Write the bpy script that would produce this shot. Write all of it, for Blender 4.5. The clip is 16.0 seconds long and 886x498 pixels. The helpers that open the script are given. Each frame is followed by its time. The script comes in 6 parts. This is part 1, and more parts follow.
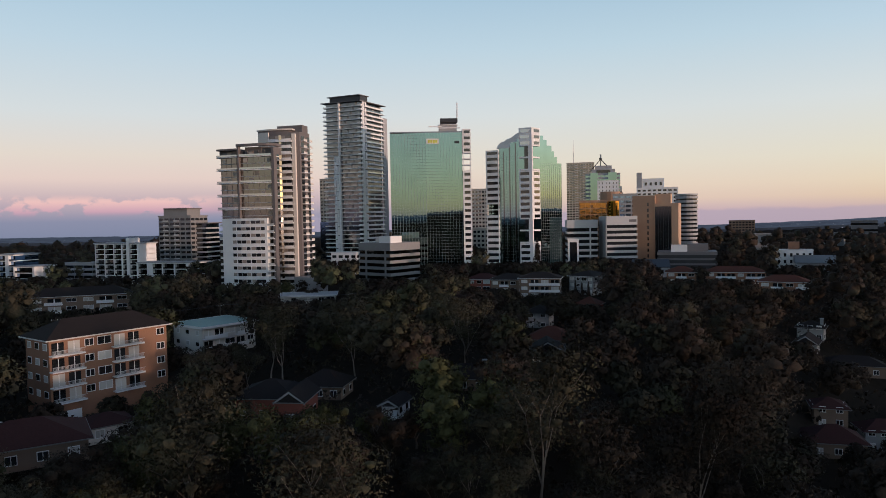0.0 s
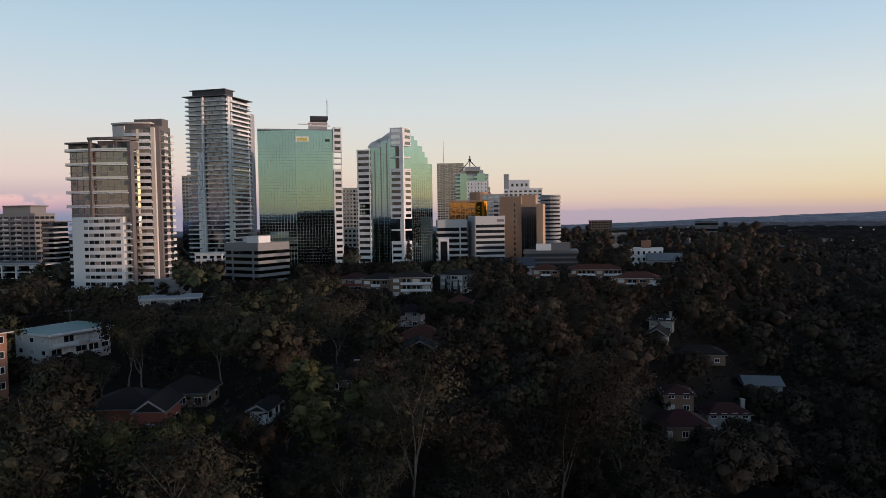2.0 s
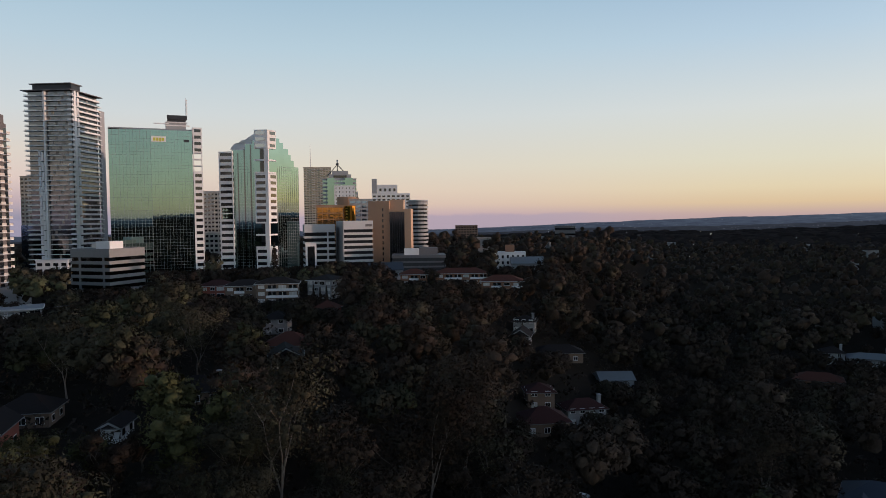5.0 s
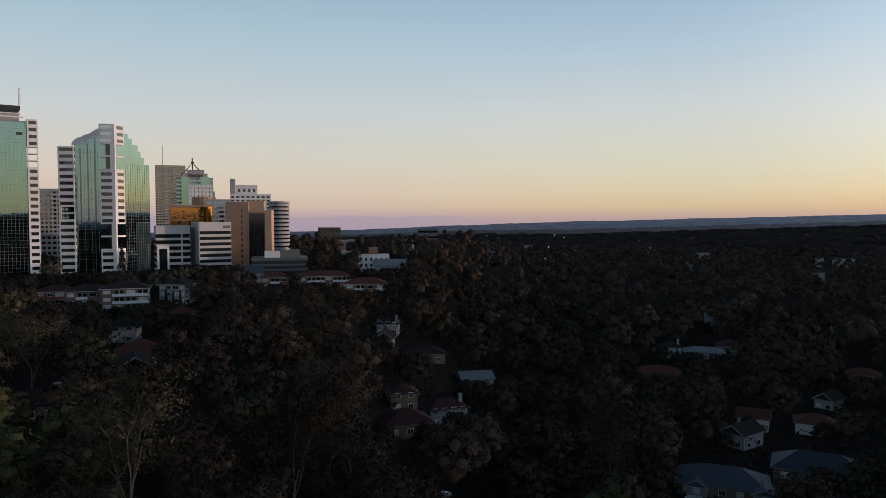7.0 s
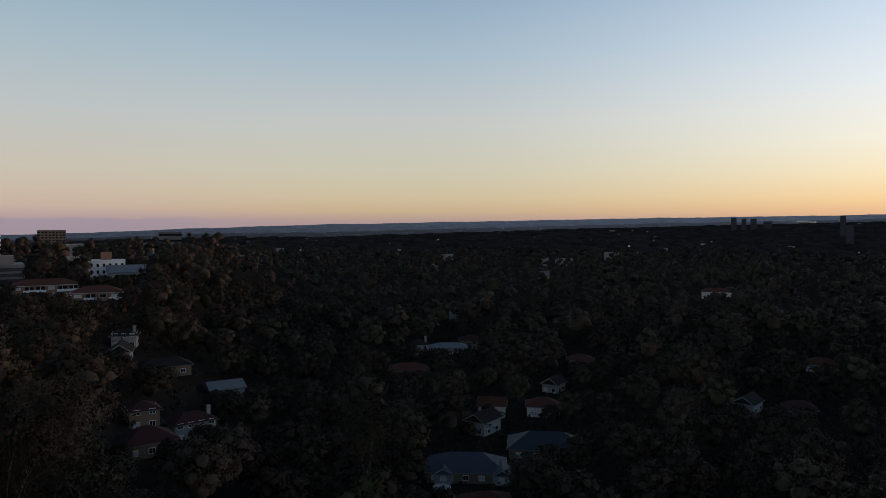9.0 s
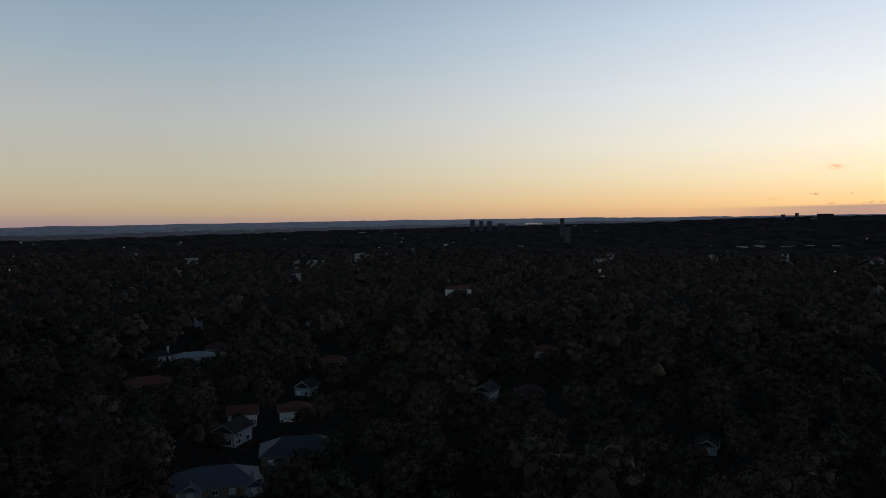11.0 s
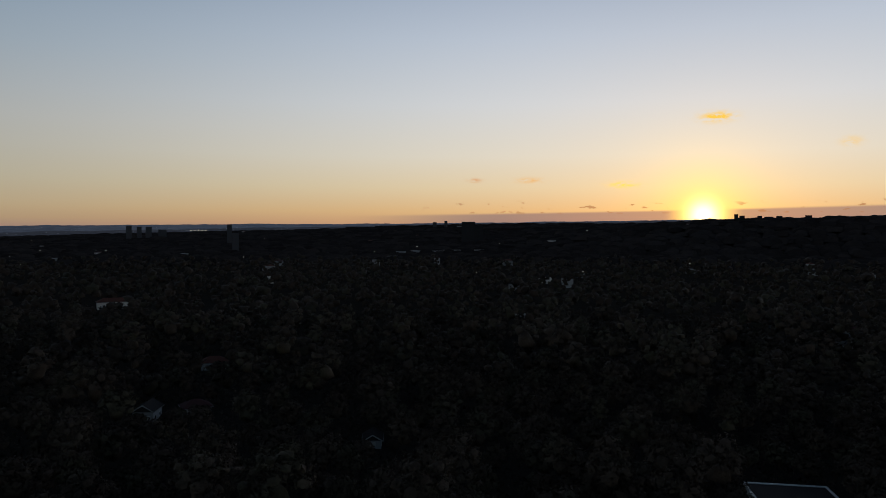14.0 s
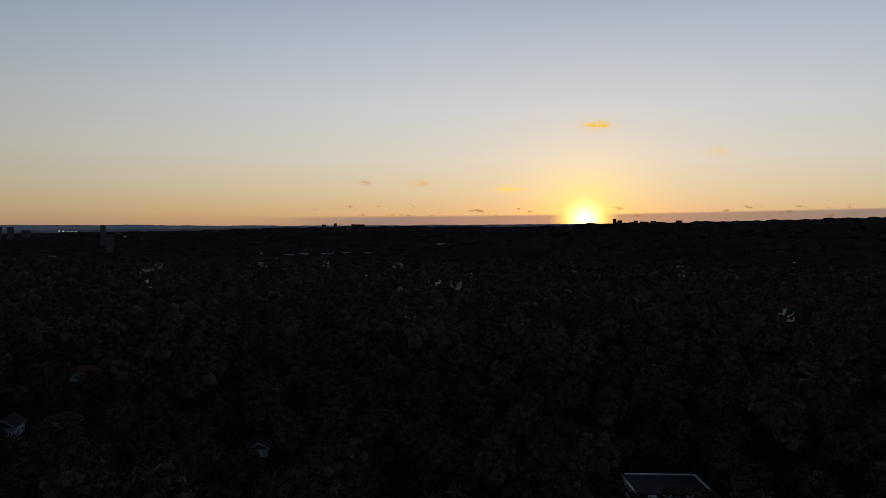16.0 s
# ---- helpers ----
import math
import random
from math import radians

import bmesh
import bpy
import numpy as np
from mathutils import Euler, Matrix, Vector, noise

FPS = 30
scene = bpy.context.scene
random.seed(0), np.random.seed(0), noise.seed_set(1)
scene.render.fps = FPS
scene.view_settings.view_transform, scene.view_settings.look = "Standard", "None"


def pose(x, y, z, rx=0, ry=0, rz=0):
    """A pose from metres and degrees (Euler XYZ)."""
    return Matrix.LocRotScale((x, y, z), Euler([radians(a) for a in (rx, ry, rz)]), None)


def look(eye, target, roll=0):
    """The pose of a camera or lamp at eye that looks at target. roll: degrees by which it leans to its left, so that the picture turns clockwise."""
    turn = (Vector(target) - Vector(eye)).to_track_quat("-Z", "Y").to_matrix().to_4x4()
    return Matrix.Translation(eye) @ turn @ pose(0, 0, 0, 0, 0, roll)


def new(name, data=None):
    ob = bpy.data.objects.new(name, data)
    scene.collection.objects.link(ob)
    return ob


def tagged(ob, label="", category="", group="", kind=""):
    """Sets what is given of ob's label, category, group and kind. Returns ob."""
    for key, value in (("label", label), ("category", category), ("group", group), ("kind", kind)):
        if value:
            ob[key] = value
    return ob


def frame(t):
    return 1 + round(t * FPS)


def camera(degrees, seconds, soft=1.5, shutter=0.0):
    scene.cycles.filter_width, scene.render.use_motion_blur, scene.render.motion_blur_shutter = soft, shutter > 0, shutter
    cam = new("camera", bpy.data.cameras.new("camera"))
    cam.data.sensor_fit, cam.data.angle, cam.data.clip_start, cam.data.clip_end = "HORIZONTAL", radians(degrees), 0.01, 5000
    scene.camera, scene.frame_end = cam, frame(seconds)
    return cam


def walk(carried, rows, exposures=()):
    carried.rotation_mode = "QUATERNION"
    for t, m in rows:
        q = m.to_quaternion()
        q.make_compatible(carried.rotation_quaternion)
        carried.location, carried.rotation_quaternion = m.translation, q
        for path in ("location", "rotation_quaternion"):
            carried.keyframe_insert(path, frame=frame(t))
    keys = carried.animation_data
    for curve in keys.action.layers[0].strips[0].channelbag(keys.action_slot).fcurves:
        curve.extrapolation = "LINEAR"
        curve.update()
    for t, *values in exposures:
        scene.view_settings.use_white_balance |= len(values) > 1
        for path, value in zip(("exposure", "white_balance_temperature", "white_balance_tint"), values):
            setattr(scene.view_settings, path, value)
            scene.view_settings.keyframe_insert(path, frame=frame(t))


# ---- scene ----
cam = camera(63.7, 16.0, soft=0.8)
# seconds, yaw, pitch, roll of the hovering camera, which turns where it is
ROWS = [(0, -1.46, -2.53, 1.07), (0.5, -4.58, -2.62, 0.93), (1, -7.36, -2.67, 0.92), (1.5, -9.71, -2.71, 0.88),
        (2, -11.75, -2.74, 0.85), (2.5, -13.42, -2.74, 0.8), (3, -15.11, -2.73, 0.77), (3.5, -16.79, -2.68, 0.74),
        (6, -27.05, -2.45, 0.5), (6.5, -29.89, -2.44, 0.34), (7, -33.23, -2.38, 0.19), (7.5, -38.02, -2.33, 0.06),
        (8, -42.96, -2.27, -0.05), (8.5, -47.93, -2.21, -0.1), (9, -52.93, -2.16, -0.09), (11.5, -77.66, -1.9, -0.11),
        (12, -82.62, -1.81, -0.14), (12.5, -87.59, -1.72, -0.15), (13, -92.56, -1.58, -0.2), (13.5, -97.54, -1.48, -0.22),
        (14, -98.87, -1.39, -0.2), (14.5, -98.86, -1.34, -0.25), (15, -99.28, -1.28, -0.35), (15.5, -102.24, -1.2, -0.42),
        (16, -107.69, -1.12, -0.48)]
EYE = (0.0, 0.0, 36.0)
EXPOSURES = [(0.0, 0.0, 6320, 10), (3.5, -0.03, 6320, 10), (7.0, -0.21, 6350, 10), (9.0, -0.40, 6400, 10), (12.0, -0.75, 6420, 10.5), (14.0, -1.06, 6420, 11), (16.0, -1.18, 6420, 11)]
walk(cam, [(t, pose(*EYE, 90 + p, r, w)) for t, w, p, r in ROWS], EXPOSURES)

# ---------------------------------------------------------------- light
SUN_AZ, SUN_EL = radians(-118.9), radians(1.35)
SUN_DIR = Vector((-math.sin(SUN_AZ) * math.cos(SUN_EL), math.cos(SUN_AZ) * math.cos(SUN_EL), math.sin(SUN_EL)))


def lin(r, g, b):
    """Linear colour from 0-255 screen values."""
    return tuple(c / 12.92 if c <= 0.04045 else ((c + 0.055) / 1.055) ** 2.4 for c in (r / 255, g / 255, b / 255)) + (1.0,)


class Nodes:
    """A small helper to write node trees."""

    def __init__(self, tree):
        self.tree = tree
        tree.nodes.clear()

    def add(self, kind, **settings):
        n = self.tree.nodes.new(kind)
        for key, value in settings.items():
            if key == "operation":
                n.operation = value
            elif key == "blend_type":
                n.blend_type = value
            elif key == "data_type":
                n.data_type = value
        return n

    def link(self, a, b):
        self.tree.links.new(a, b)

    def put(self, value, socket):
        if hasattr(value, "is_output"):
            self.link(value, socket)
        else:
            socket.default_value = value

    def math(self, op, a, b=0.0, clamp=False):
        n = self.add("ShaderNodeMath", operation=op)
        n.use_clamp = clamp
        self.put(a, n.inputs[0])
        self.put(b, n.inputs[1])
        return n.outputs[0]

    def mix(self, fac, a, b, blend="MIX"):
        n = self.add("ShaderNodeMix", data_type="RGBA", blend_type=blend)
        self.put(fac, n.inputs[0])
        self.put(a, n.inputs[6])
        self.put(b, n.inputs[7])
        return n.outputs[2]

    def ramp(self, fac, stops, smooth="LINEAR"):
        n = self.add("ShaderNodeValToRGB")
        n.color_ramp.interpolation = smooth
        while len(n.color_ramp.elements) < len(stops):
            n.color_ramp.elements.new(1.0)
        for e, (p, c) in zip(n.color_ramp.elements, stops):
            e.position, e.color = p, c
        self.put(fac, n.inputs[0])
        return n.outputs[0]

    def window(self, value, lo, lo2, hi2, hi):
        """1 between lo2 and hi2, falling to 0 at lo and hi."""
        up = self.add("ShaderNodeMapRange")
        up.interpolation_type = "SMOOTHSTEP"
        self.put(value, up.inputs[0])
        up.inputs[1].default_value, up.inputs[2].default_value = lo, lo2
        dn = self.add("ShaderNodeMapRange")
        dn.interpolation_type = "SMOOTHSTEP"
        self.put(value, dn.inputs[0])
        dn.inputs[1].default_value, dn.inputs[2].default_value = hi2, hi
        dn.inputs[3].default_value, dn.inputs[4].default_value = 1.0, 0.0
        return self.math("MULTIPLY", up.outputs[0], dn.outputs[0])


def make_world():
    world = bpy.data.worlds.new("dusk_sky")
    world.use_nodes = True
    scene.world = world
    N = Nodes(world.node_tree)
    out, bg = N.add("ShaderNodeOutputWorld"), N.add("ShaderNodeBackground")
    way = N.add("ShaderNodeTexCoord").outputs["Generated"]
    xyz = N.add("ShaderNodeSeparateXYZ")
    N.link(way, xyz.inputs[0])
    z = xyz.outputs[2]
    el = N.math("MULTIPLY", N.math("ARCSINE", z), 57.29578)
    az = N.math("MULTIPLY", N.math("ARCTAN2", N.math("MULTIPLY", xyz.outputs[0], -1.0), xyz.outputs[1]), 57.29578)
    # degrees from the sun's bearing, 0 to 180
    side = N.math("ADD", az, 118.9)
    side = N.math("ABSOLUTE", N.math("SUBTRACT", N.math("MODULO", N.math("ADD", side, 900.0), 360.0), 180.0))
    # 0 to 1 over -2 to 60 degrees of height
    h = N.math("DIVIDE", N.math("ADD", el, 2.0), 62.0, True)

    def p(e):
        return (e + 2) / 62
    away = N.ramp(h, [(p(-2), lin(118, 130, 156)), (p(0.2), lin(138, 142, 165)), (p(1.6), lin(192, 172, 180)), (p(3.2), lin(225, 203, 195)),
                      (p(5), lin(224, 212, 201)), (p(8), lin(211, 216, 217)), (p(13), lin(188, 208, 220)), (p(22), lin(142, 182, 208)),
                      (p(34), lin(88, 118, 148)), (p(60), lin(34, 50, 76))])
    cross = N.ramp(h, [(p(-2), lin(170, 148, 152)), (p(0.0), lin(196, 168, 164)), (p(0.9), lin(224, 197, 160)), (p(2.0), lin(230, 213, 178)),
                       (p(4), lin(227, 221, 198)), (p(8), lin(218, 222, 219)), (p(13), lin(188, 209, 224)), (p(22), lin(134, 170, 204)),
                       (p(34), lin(82, 106, 140)), (p(60), lin(32, 46, 74))])
    near = N.ramp(h, [(p(-2), (1.0, 0.44, 0.27, 1)), (p(0.3), (1.08, 0.56, 0.32, 1)), (p(1.6), (1.42, 0.92, 0.43, 1)), (p(3.5), (1.46, 1.20, 0.77, 1)),
                      (p(6), (1.44, 1.35, 1.13, 1)), (p(10), (1.27, 1.32, 1.35, 1)), (p(15), (0.98, 1.11, 1.28, 1)), (p(22), (0.55, 0.70, 0.95, 1)),
                      (p(34), (0.15, 0.21, 0.33, 1)), (p(60), (0.02, 0.035, 0.07, 1))])
    south = N.ramp(h, [(p(-2), lin(184, 160, 166)), (p(0.2), lin(200, 174, 178)), (p(1.1), lin(222, 197, 180)), (p(2.2), lin(227, 208, 188)),
                       (p(4), lin(225, 216, 199)), (p(8), lin(213, 218, 217)), (p(13), lin(188, 209, 220)), (p(22), lin(138, 176, 204)),
                       (p(34), lin(85, 112, 144)), (p(60), lin(33, 48, 75))])
    m1 = N.window(side, 8.0, 70.0, 400.0, 401.0)
    m2 = N.window(side, 70.0, 98.0, 400.0, 401.0)
    m3 = N.window(side, 102.0, 134.0, 400.0, 401.0)
    col = N.mix(m3, N.mix(m2, N.mix(m1, near, cross), south), away)
    # the sun's glow
    dot = N.add("ShaderNodeVectorMath", operation="DOT_PRODUCT")
    N.link(way, dot.inputs[0])
    dot.inputs[1].default_value = SUN_DIR + Vector((0, 0, -0.001))
    off = N.math("MULTIPLY", N.math("ARCCOSINE", N.math("MINIMUM", dot.outputs["Value"], 1.0)), 57.29578)
    wide = N.math("EXPONENT", N.math("DIVIDE", off, -5.0))
    tight = N.math("EXPONENT", N.math("MULTIPLY", N.math("POWER", N.math("DIVIDE", off, 0.95), 2.0), -1.0))
    mid = N.math("EXPONENT", N.math("DIVIDE", off, -2.2))
    add = N.mix(wide, (0, 0, 0, 1), (0.40, 0.30, 0.10, 1))
    add = N.mix(1.0, add, N.mix(mid, (0, 0, 0, 1), (1.2, 0.66, 0.0, 1)), "ADD")
    add = N.mix(1.0, add, N.mix(tight, (0, 0, 0, 1), (4.5, 4.0, 2.6, 1)), "ADD")
    col = N.mix(N.math("MULTIPLY", N.math("EXPONENT", N.math("DIVIDE", off, -1.7)), 0.92), col, (2.1, 1.40, 0.14, 1))
    col = N.mix(1.0, col, add, "ADD")

    def clouds(scale, seed, lo, hi, stretch):
        mp = N.add("ShaderNodeCombineXYZ")
        N.put(N.math("MULTIPLY", az, scale), mp.inputs[0])
        N.put(N.math("MULTIPLY", el, scale * stretch), mp.inputs[1])
        mp.inputs[2].default_value = seed
        no = N.add("ShaderNodeTexNoise")
        no.inputs["Scale"].default_value, no.inputs["Detail"].default_value = 1.0, 5.0
        N.link(mp.outputs[0], no.inputs["Vector"])
        r = N.add("ShaderNodeMapRange")
        r.interpolation_type = "SMOOTHSTEP"
        N.link(no.outputs[0], r.inputs[0])
        r.inputs[1].default_value, r.inputs[2].default_value = lo, hi
        return r.outputs[0]
    # pink heaps of cloud low in the east, over a blue-grey bank
    heap = N.math("MULTIPLY", clouds(0.42, 3.0, 0.43, 0.50, 1.5), N.window(el, 0.4, 0.9, 1.5, 2.2))
    heap = N.math("MULTIPLY", heap, N.window(az, 12.0, 20.0, 70.0, 95.0))
    col = N.mix(N.math("MULTIPLY", heap, 0.92), col, N.ramp(h, [(p(0.3), lin(140, 136, 162)), (p(0.9), lin(206, 164, 178)), (p(1.7), lin(243, 198, 190))]))
    # mauve bank on the southern horizon
    bank = N.math("MULTIPLY", N.window(N.math("ADD", el, N.math("MULTIPLY", clouds(0.5, 11.0, 0.3, 0.7, 2.0), -0.16)), -3.0, -2.0, 0.02, 0.30), N.window(az, -42.0, -28.0, 8.0, 16.0))
    col = N.mix(N.math("MULTIPLY", bank, 0.6), col, lin(172, 160, 178))
    # a dark bank below the sun and small dark flecks above it
    low = N.math("MULTIPLY", N.window(N.math("ADD", el, N.math("MULTIPLY", N.math("ADD", az, 105.0), 0.018)), -3.0, -2.0, 1.36, 1.58), N.window(az, -160.0, -140.0, -104.0, -90.0))
    low = N.math("MULTIPLY", low, clouds(0.25, 8.0, 0.14, 0.36, 3.0))
    low = N.math("MULTIPLY", low, N.window(off, 1.2, 3.0, 400.0, 401.0))
    col = N.mix(N.math("MULTIPLY", low, 0.8), col, (0.38, 0.33, 0.37, 1))
    fleck = N.math("MULTIPLY", clouds(0.9, 5.0, 0.60, 0.66, 3.2), N.window(el, 1.3, 1.7, 2.1, 2.6))
    fleck = N.math("MULTIPLY", fleck, N.window(az, -146.0, -136.0, -102.0, -96.0))
    fleck = N.math("MULTIPLY", fleck, N.window(off, 1.5, 3.5, 400.0, 401.0))
    col = N.mix(N.math("MULTIPLY", fleck, 0.75), col, (0.55, 0.28, 0.16, 1))

    def puff(a, e, wa, we, strength, tint, seed):
        """One small lit cloud at bearing a, height e."""
        u = N.math("DIVIDE", N.math("SUBTRACT", az, a), wa)
        v = N.math("DIVIDE", N.math("SUBTRACT", el, e), we)
        d = N.math("EXPONENT", N.math("MULTIPLY", N.math("ADD", N.math("MULTIPLY", u, u), N.math("MULTIPLY", v, v)), -1.0))
        d = N.math("MULTIPLY", d, clouds(1.6, seed, 0.30, 0.62, 2.2))
        return N.math("MULTIPLY", d, strength, True), tint
    for f, tint in (puff(-119.8, 8.6, 1.0, 0.34, 1.5, (1.9, 1.2, 0.16, 1), 1.0), puff(-105.7, 4.1, 0.9, 0.2, 1.1, (1.6, 0.95, 0.40, 1), 2.0),
                    puff(-101.4, 4.1, 0.5, 0.16, 1.1, (1.35, 0.75, 0.40, 1), 4.0), puff(-113.0, 3.7, 1.0, 0.22, 1.0, (2.3, 1.5, 0.15, 1), 6.0),
                    puff(-128.6, 6.4, 0.6, 0.3, 0.8, (1.8, 1.2, 0.4, 1), 7.0)):
        col = N.mix(f, col, tint)
    # the clear sky's own light
    sky = N.add("ShaderNodeTexSky")
    sky.sky_type, sky.sun_disc = "NISHITA", False
    sky.sun_elevation, sky.sun_rotation = SUN_EL, radians(118.9)
    col = N.mix(1.0, col, N.mix(1.0, sky.outputs[0], (0.02, 0.02, 0.02, 1), "MULTIPLY"), "ADD")
    N.link(col, bg.inputs[0])
    bg.inputs[1].default_value = 1.0
    N.link(bg.outputs[0], out.inputs[0])


make_world()
sun_data = bpy.data.lights.new("sun", "SUN")
sun_data.energy, sun_data.angle, sun_data.color = 2.5, radians(0.6), (1.0, 0.68, 0.52)
sun = new("sun", sun_data)
sun.matrix_world = look(SUN_DIR * 3000, (0, 0, 0))

# ---------------------------------------------------------------- materials
def surface(name, rgb, rough=0.7, metal=0.0, grain=2.0, vary=0.12, bump=0.15, stain=0.15, spec=0.5, per_object=0.0, per_island=0.0):
    """A painted or mineral surface with grain and larger stains, in metres."""
    m = bpy.data.materials.new(name)
    m.use_nodes = True
    N = Nodes(m.node_tree)
    out, bs = N.add("ShaderNodeOutputMaterial"), N.add("ShaderNodeBsdfPrincipled")
    at = N.add("ShaderNodeTexCoord").outputs["Object"]
    fine, big = N.add("ShaderNodeTexNoise"), N.add("ShaderNodeTexNoise")
    for n, s, d in ((fine, grain, 6.0), (big, grain * 0.09, 3.0)):
        N.link(at, n.inputs["Vector"])
        n.inputs["Scale"].default_value, n.inputs["Detail"].default_value = s, d
    f = N.math("ADD", 1.0 - vary * 0.5 - stain * 0.5, N.math("ADD", N.math("MULTIPLY", fine.outputs[0], vary), N.math("MULTIPLY", big.outputs[0], stain)))
    if per_object:
        f = N.math("ADD", f, N.math("MULTIPLY", N.math("SUBTRACT", N.add("ShaderNodeObjectInfo").outputs["Random"], 0.5), per_object))
    if per_island:
        f = N.math("ADD", f, N.math("MULTIPLY", N.math("SUBTRACT", N.add("ShaderNodeNewGeometry").outputs["Random Per Island"], 0.5), per_island))
    hsv = N.add("ShaderNodeHueSaturation")
    hsv.inputs["Color"].default_value = (*rgb, 1)
    N.put(f, hsv.inputs["Value"])
    N.link(hsv.outputs[0], bs.inputs["Base Color"])
    bs.inputs["Roughness"].default_value, bs.inputs["Metallic"].default_value = rough, metal
    bs.inputs["Specular IOR Level"].default_value = spec
    if bump:
        b = N.add("ShaderNodeBump")
        b.inputs["Strength"].default_value, b.inputs["Distance"].default_value = bump, 0.05
        N.link(fine.outputs[0], b.inputs["Height"])
        N.link(b.outputs[0], bs.inputs["Normal"])
    N.link(bs.outputs[0], out.inputs[0])
    return m


def mirror_glass(name, rgb, rough=0.02, wave=0.01, scale=0.55):
    """Coated facade glass: a tinted mirror, each pane a little out of true."""
    m = bpy.data.materials.new(name)
    m.use_nodes = True
    N = Nodes(m.node_tree)
    out, bs = N.add("ShaderNodeOutputMaterial"), N.add("ShaderNodeBsdfPrincipled")
    at = N.add("ShaderNodeTexCoord").outputs["Object"]
    n = N.add("ShaderNodeTexNoise")
    N.link(at, n.inputs["Vector"])
    n.inputs["Scale"].default_value, n.inputs["Detail"].default_value = scale, 2.0
    b = N.add("ShaderNodeBump")
    b.inputs["Strength"].default_value, b.inputs["Distance"].default_value = 1.0, wave
    N.link(n.outputs[0], b.inputs["Height"])
    N.link(b.outputs[0], bs.inputs["Normal"])
    big = N.add("ShaderNodeTexNoise")
    N.link(at, big.inputs["Vector"])
    big.inputs["Scale"].default_value = 0.12
    hsv = N.add("ShaderNodeHueSaturation")
    hsv.inputs["Color"].default_value = (*rgb, 1)
    N.put(N.math("ADD", 0.88, N.math("MULTIPLY", big.outputs[0], 0.24)), hsv.inputs["Value"])
    N.link(hsv.outputs[0], bs.inputs["Base Color"])
    bs.inputs["Metallic"].default_value, bs.inputs["Roughness"].default_value = 1.0, rough
    N.link(bs.outputs[0], out.inputs[0])
    return m


def leaf_material(name, dark, light, other):
    """Foliage: a tone for each crown, soft patches within it and a fine leafy grain."""
    m = bpy.data.materials.new(name)
    m.use_nodes = True
    N = Nodes(m.node_tree)
    out, bs = N.add("ShaderNodeOutputMaterial"), N.add("ShaderNodeBsdfPrincipled")
    geo, info = N.add("ShaderNodeNewGeometry"), N.add("ShaderNodeObjectInfo")
    at = N.add("ShaderNodeTexCoord").outputs["Object"]

    def noise_of(scale, detail):
        n = N.add("ShaderNodeTexNoise")
        N.link(at, n.inputs["Vector"])
        n.inputs["Scale"].default_value, n.inputs["Detail"].default_value = scale, detail
        return n.outputs[0]
    fine, tone = noise_of(1.6, 5.0), noise_of(0.085, 1.0)
    c = N.mix(N.math("ADD", N.math("MULTIPLY", geo.outputs["Random Per Island"], 0.2), N.math("MULTIPLY", fine, 0.6)), (*dark, 1), (*light, 1))
    c = N.mix(N.window(noise_of(0.06, 2.0), 0.48, 0.66, 2.0, 3.0), c, (*other, 1))
    v = N.math("ADD", N.math("MULTIPLY", N.math("SUBTRACT", tone, 0.5), 1.6), N.math("ADD", 0.70, N.math("MULTIPLY", info.outputs["Random"], 0.6)))
    v = N.math("MULTIPLY", N.math("MAXIMUM", v, 0.45), N.math("ADD", 0.7, N.math("MULTIPLY", fine, 0.6)))
    hsv = N.add("ShaderNodeHueSaturation")
    N.link(c, hsv.inputs["Color"])
    N.put(v, hsv.inputs["Value"])
    N.link(hsv.outputs[0], bs.inputs["Base Color"])
    bs.inputs["Roughness"].default_value = 0.65
    bs.inputs["Specular IOR Level"].default_value = 0.06
    b = N.add("ShaderNodeBump")
    b.inputs["Strength"].default_value, b.inputs["Distance"].default_value = 0.6, 0.5
    N.link(fine, b.inputs["Height"])
    N.link(b.outputs[0], bs.inputs["Normal"])
    N.link(bs.outputs[0], out.inputs[0])
    return m


def glow(name, rgb, strength):
    m = bpy.data.materials.new(name)
    m.use_nodes = True
    N = Nodes(m.node_tree)
    out, em = N.add("ShaderNodeOutputMaterial"), N.add("ShaderNodeEmission")
    em.inputs[0].default_value, em.inputs[1].default_value = (*rgb, 1), strength
    N.link(em.outputs[0], out.inputs[0])
    return m


WHITE = surface("white_paint", (0.80, 0.78, 0.77), 0.75, grain=0.7, vary=0.08)
# house white, greyed in its colour to stand for the dim light on it
HOUSEWHITE = surface("dimmed_white_wall", (0.33, 0.32, 0.315), 0.85, grain=1.2, vary=0.2)
CREAM = surface("cream_render", (0.68, 0.62, 0.56), 0.8, grain=0.7)
# off-white for offices, a tone below the white paint
OFFWHITE = surface("pale_cladding", (0.54, 0.53, 0.53), 0.8, grain=0.7)
BEIGE = surface("beige_render", (0.42, 0.38, 0.33), 0.8, grain=0.7)
GREY = surface("grey_concrete", (0.36, 0.36, 0.37), 0.8, grain=0.6, vary=0.2)
MIDGREY = surface("mid_grey_render", (0.24, 0.235, 0.235), 0.8, grain=0.6, vary=0.2)
DARKGREY = surface("dark_grey_cladding", (0.16, 0.15, 0.155), 0.6, grain=0.5)
TAUPE = surface("taupe_cladding", (0.155, 0.134, 0.130), 0.65, grain=0.5)
BROWN = surface("brown_stone_cladding", (0.41, 0.24, 0.15), 0.65, grain=0.6)
TAN = surface("tan_stone_cladding", (0.55, 0.34, 0.22), 0.65, grain=0.6)
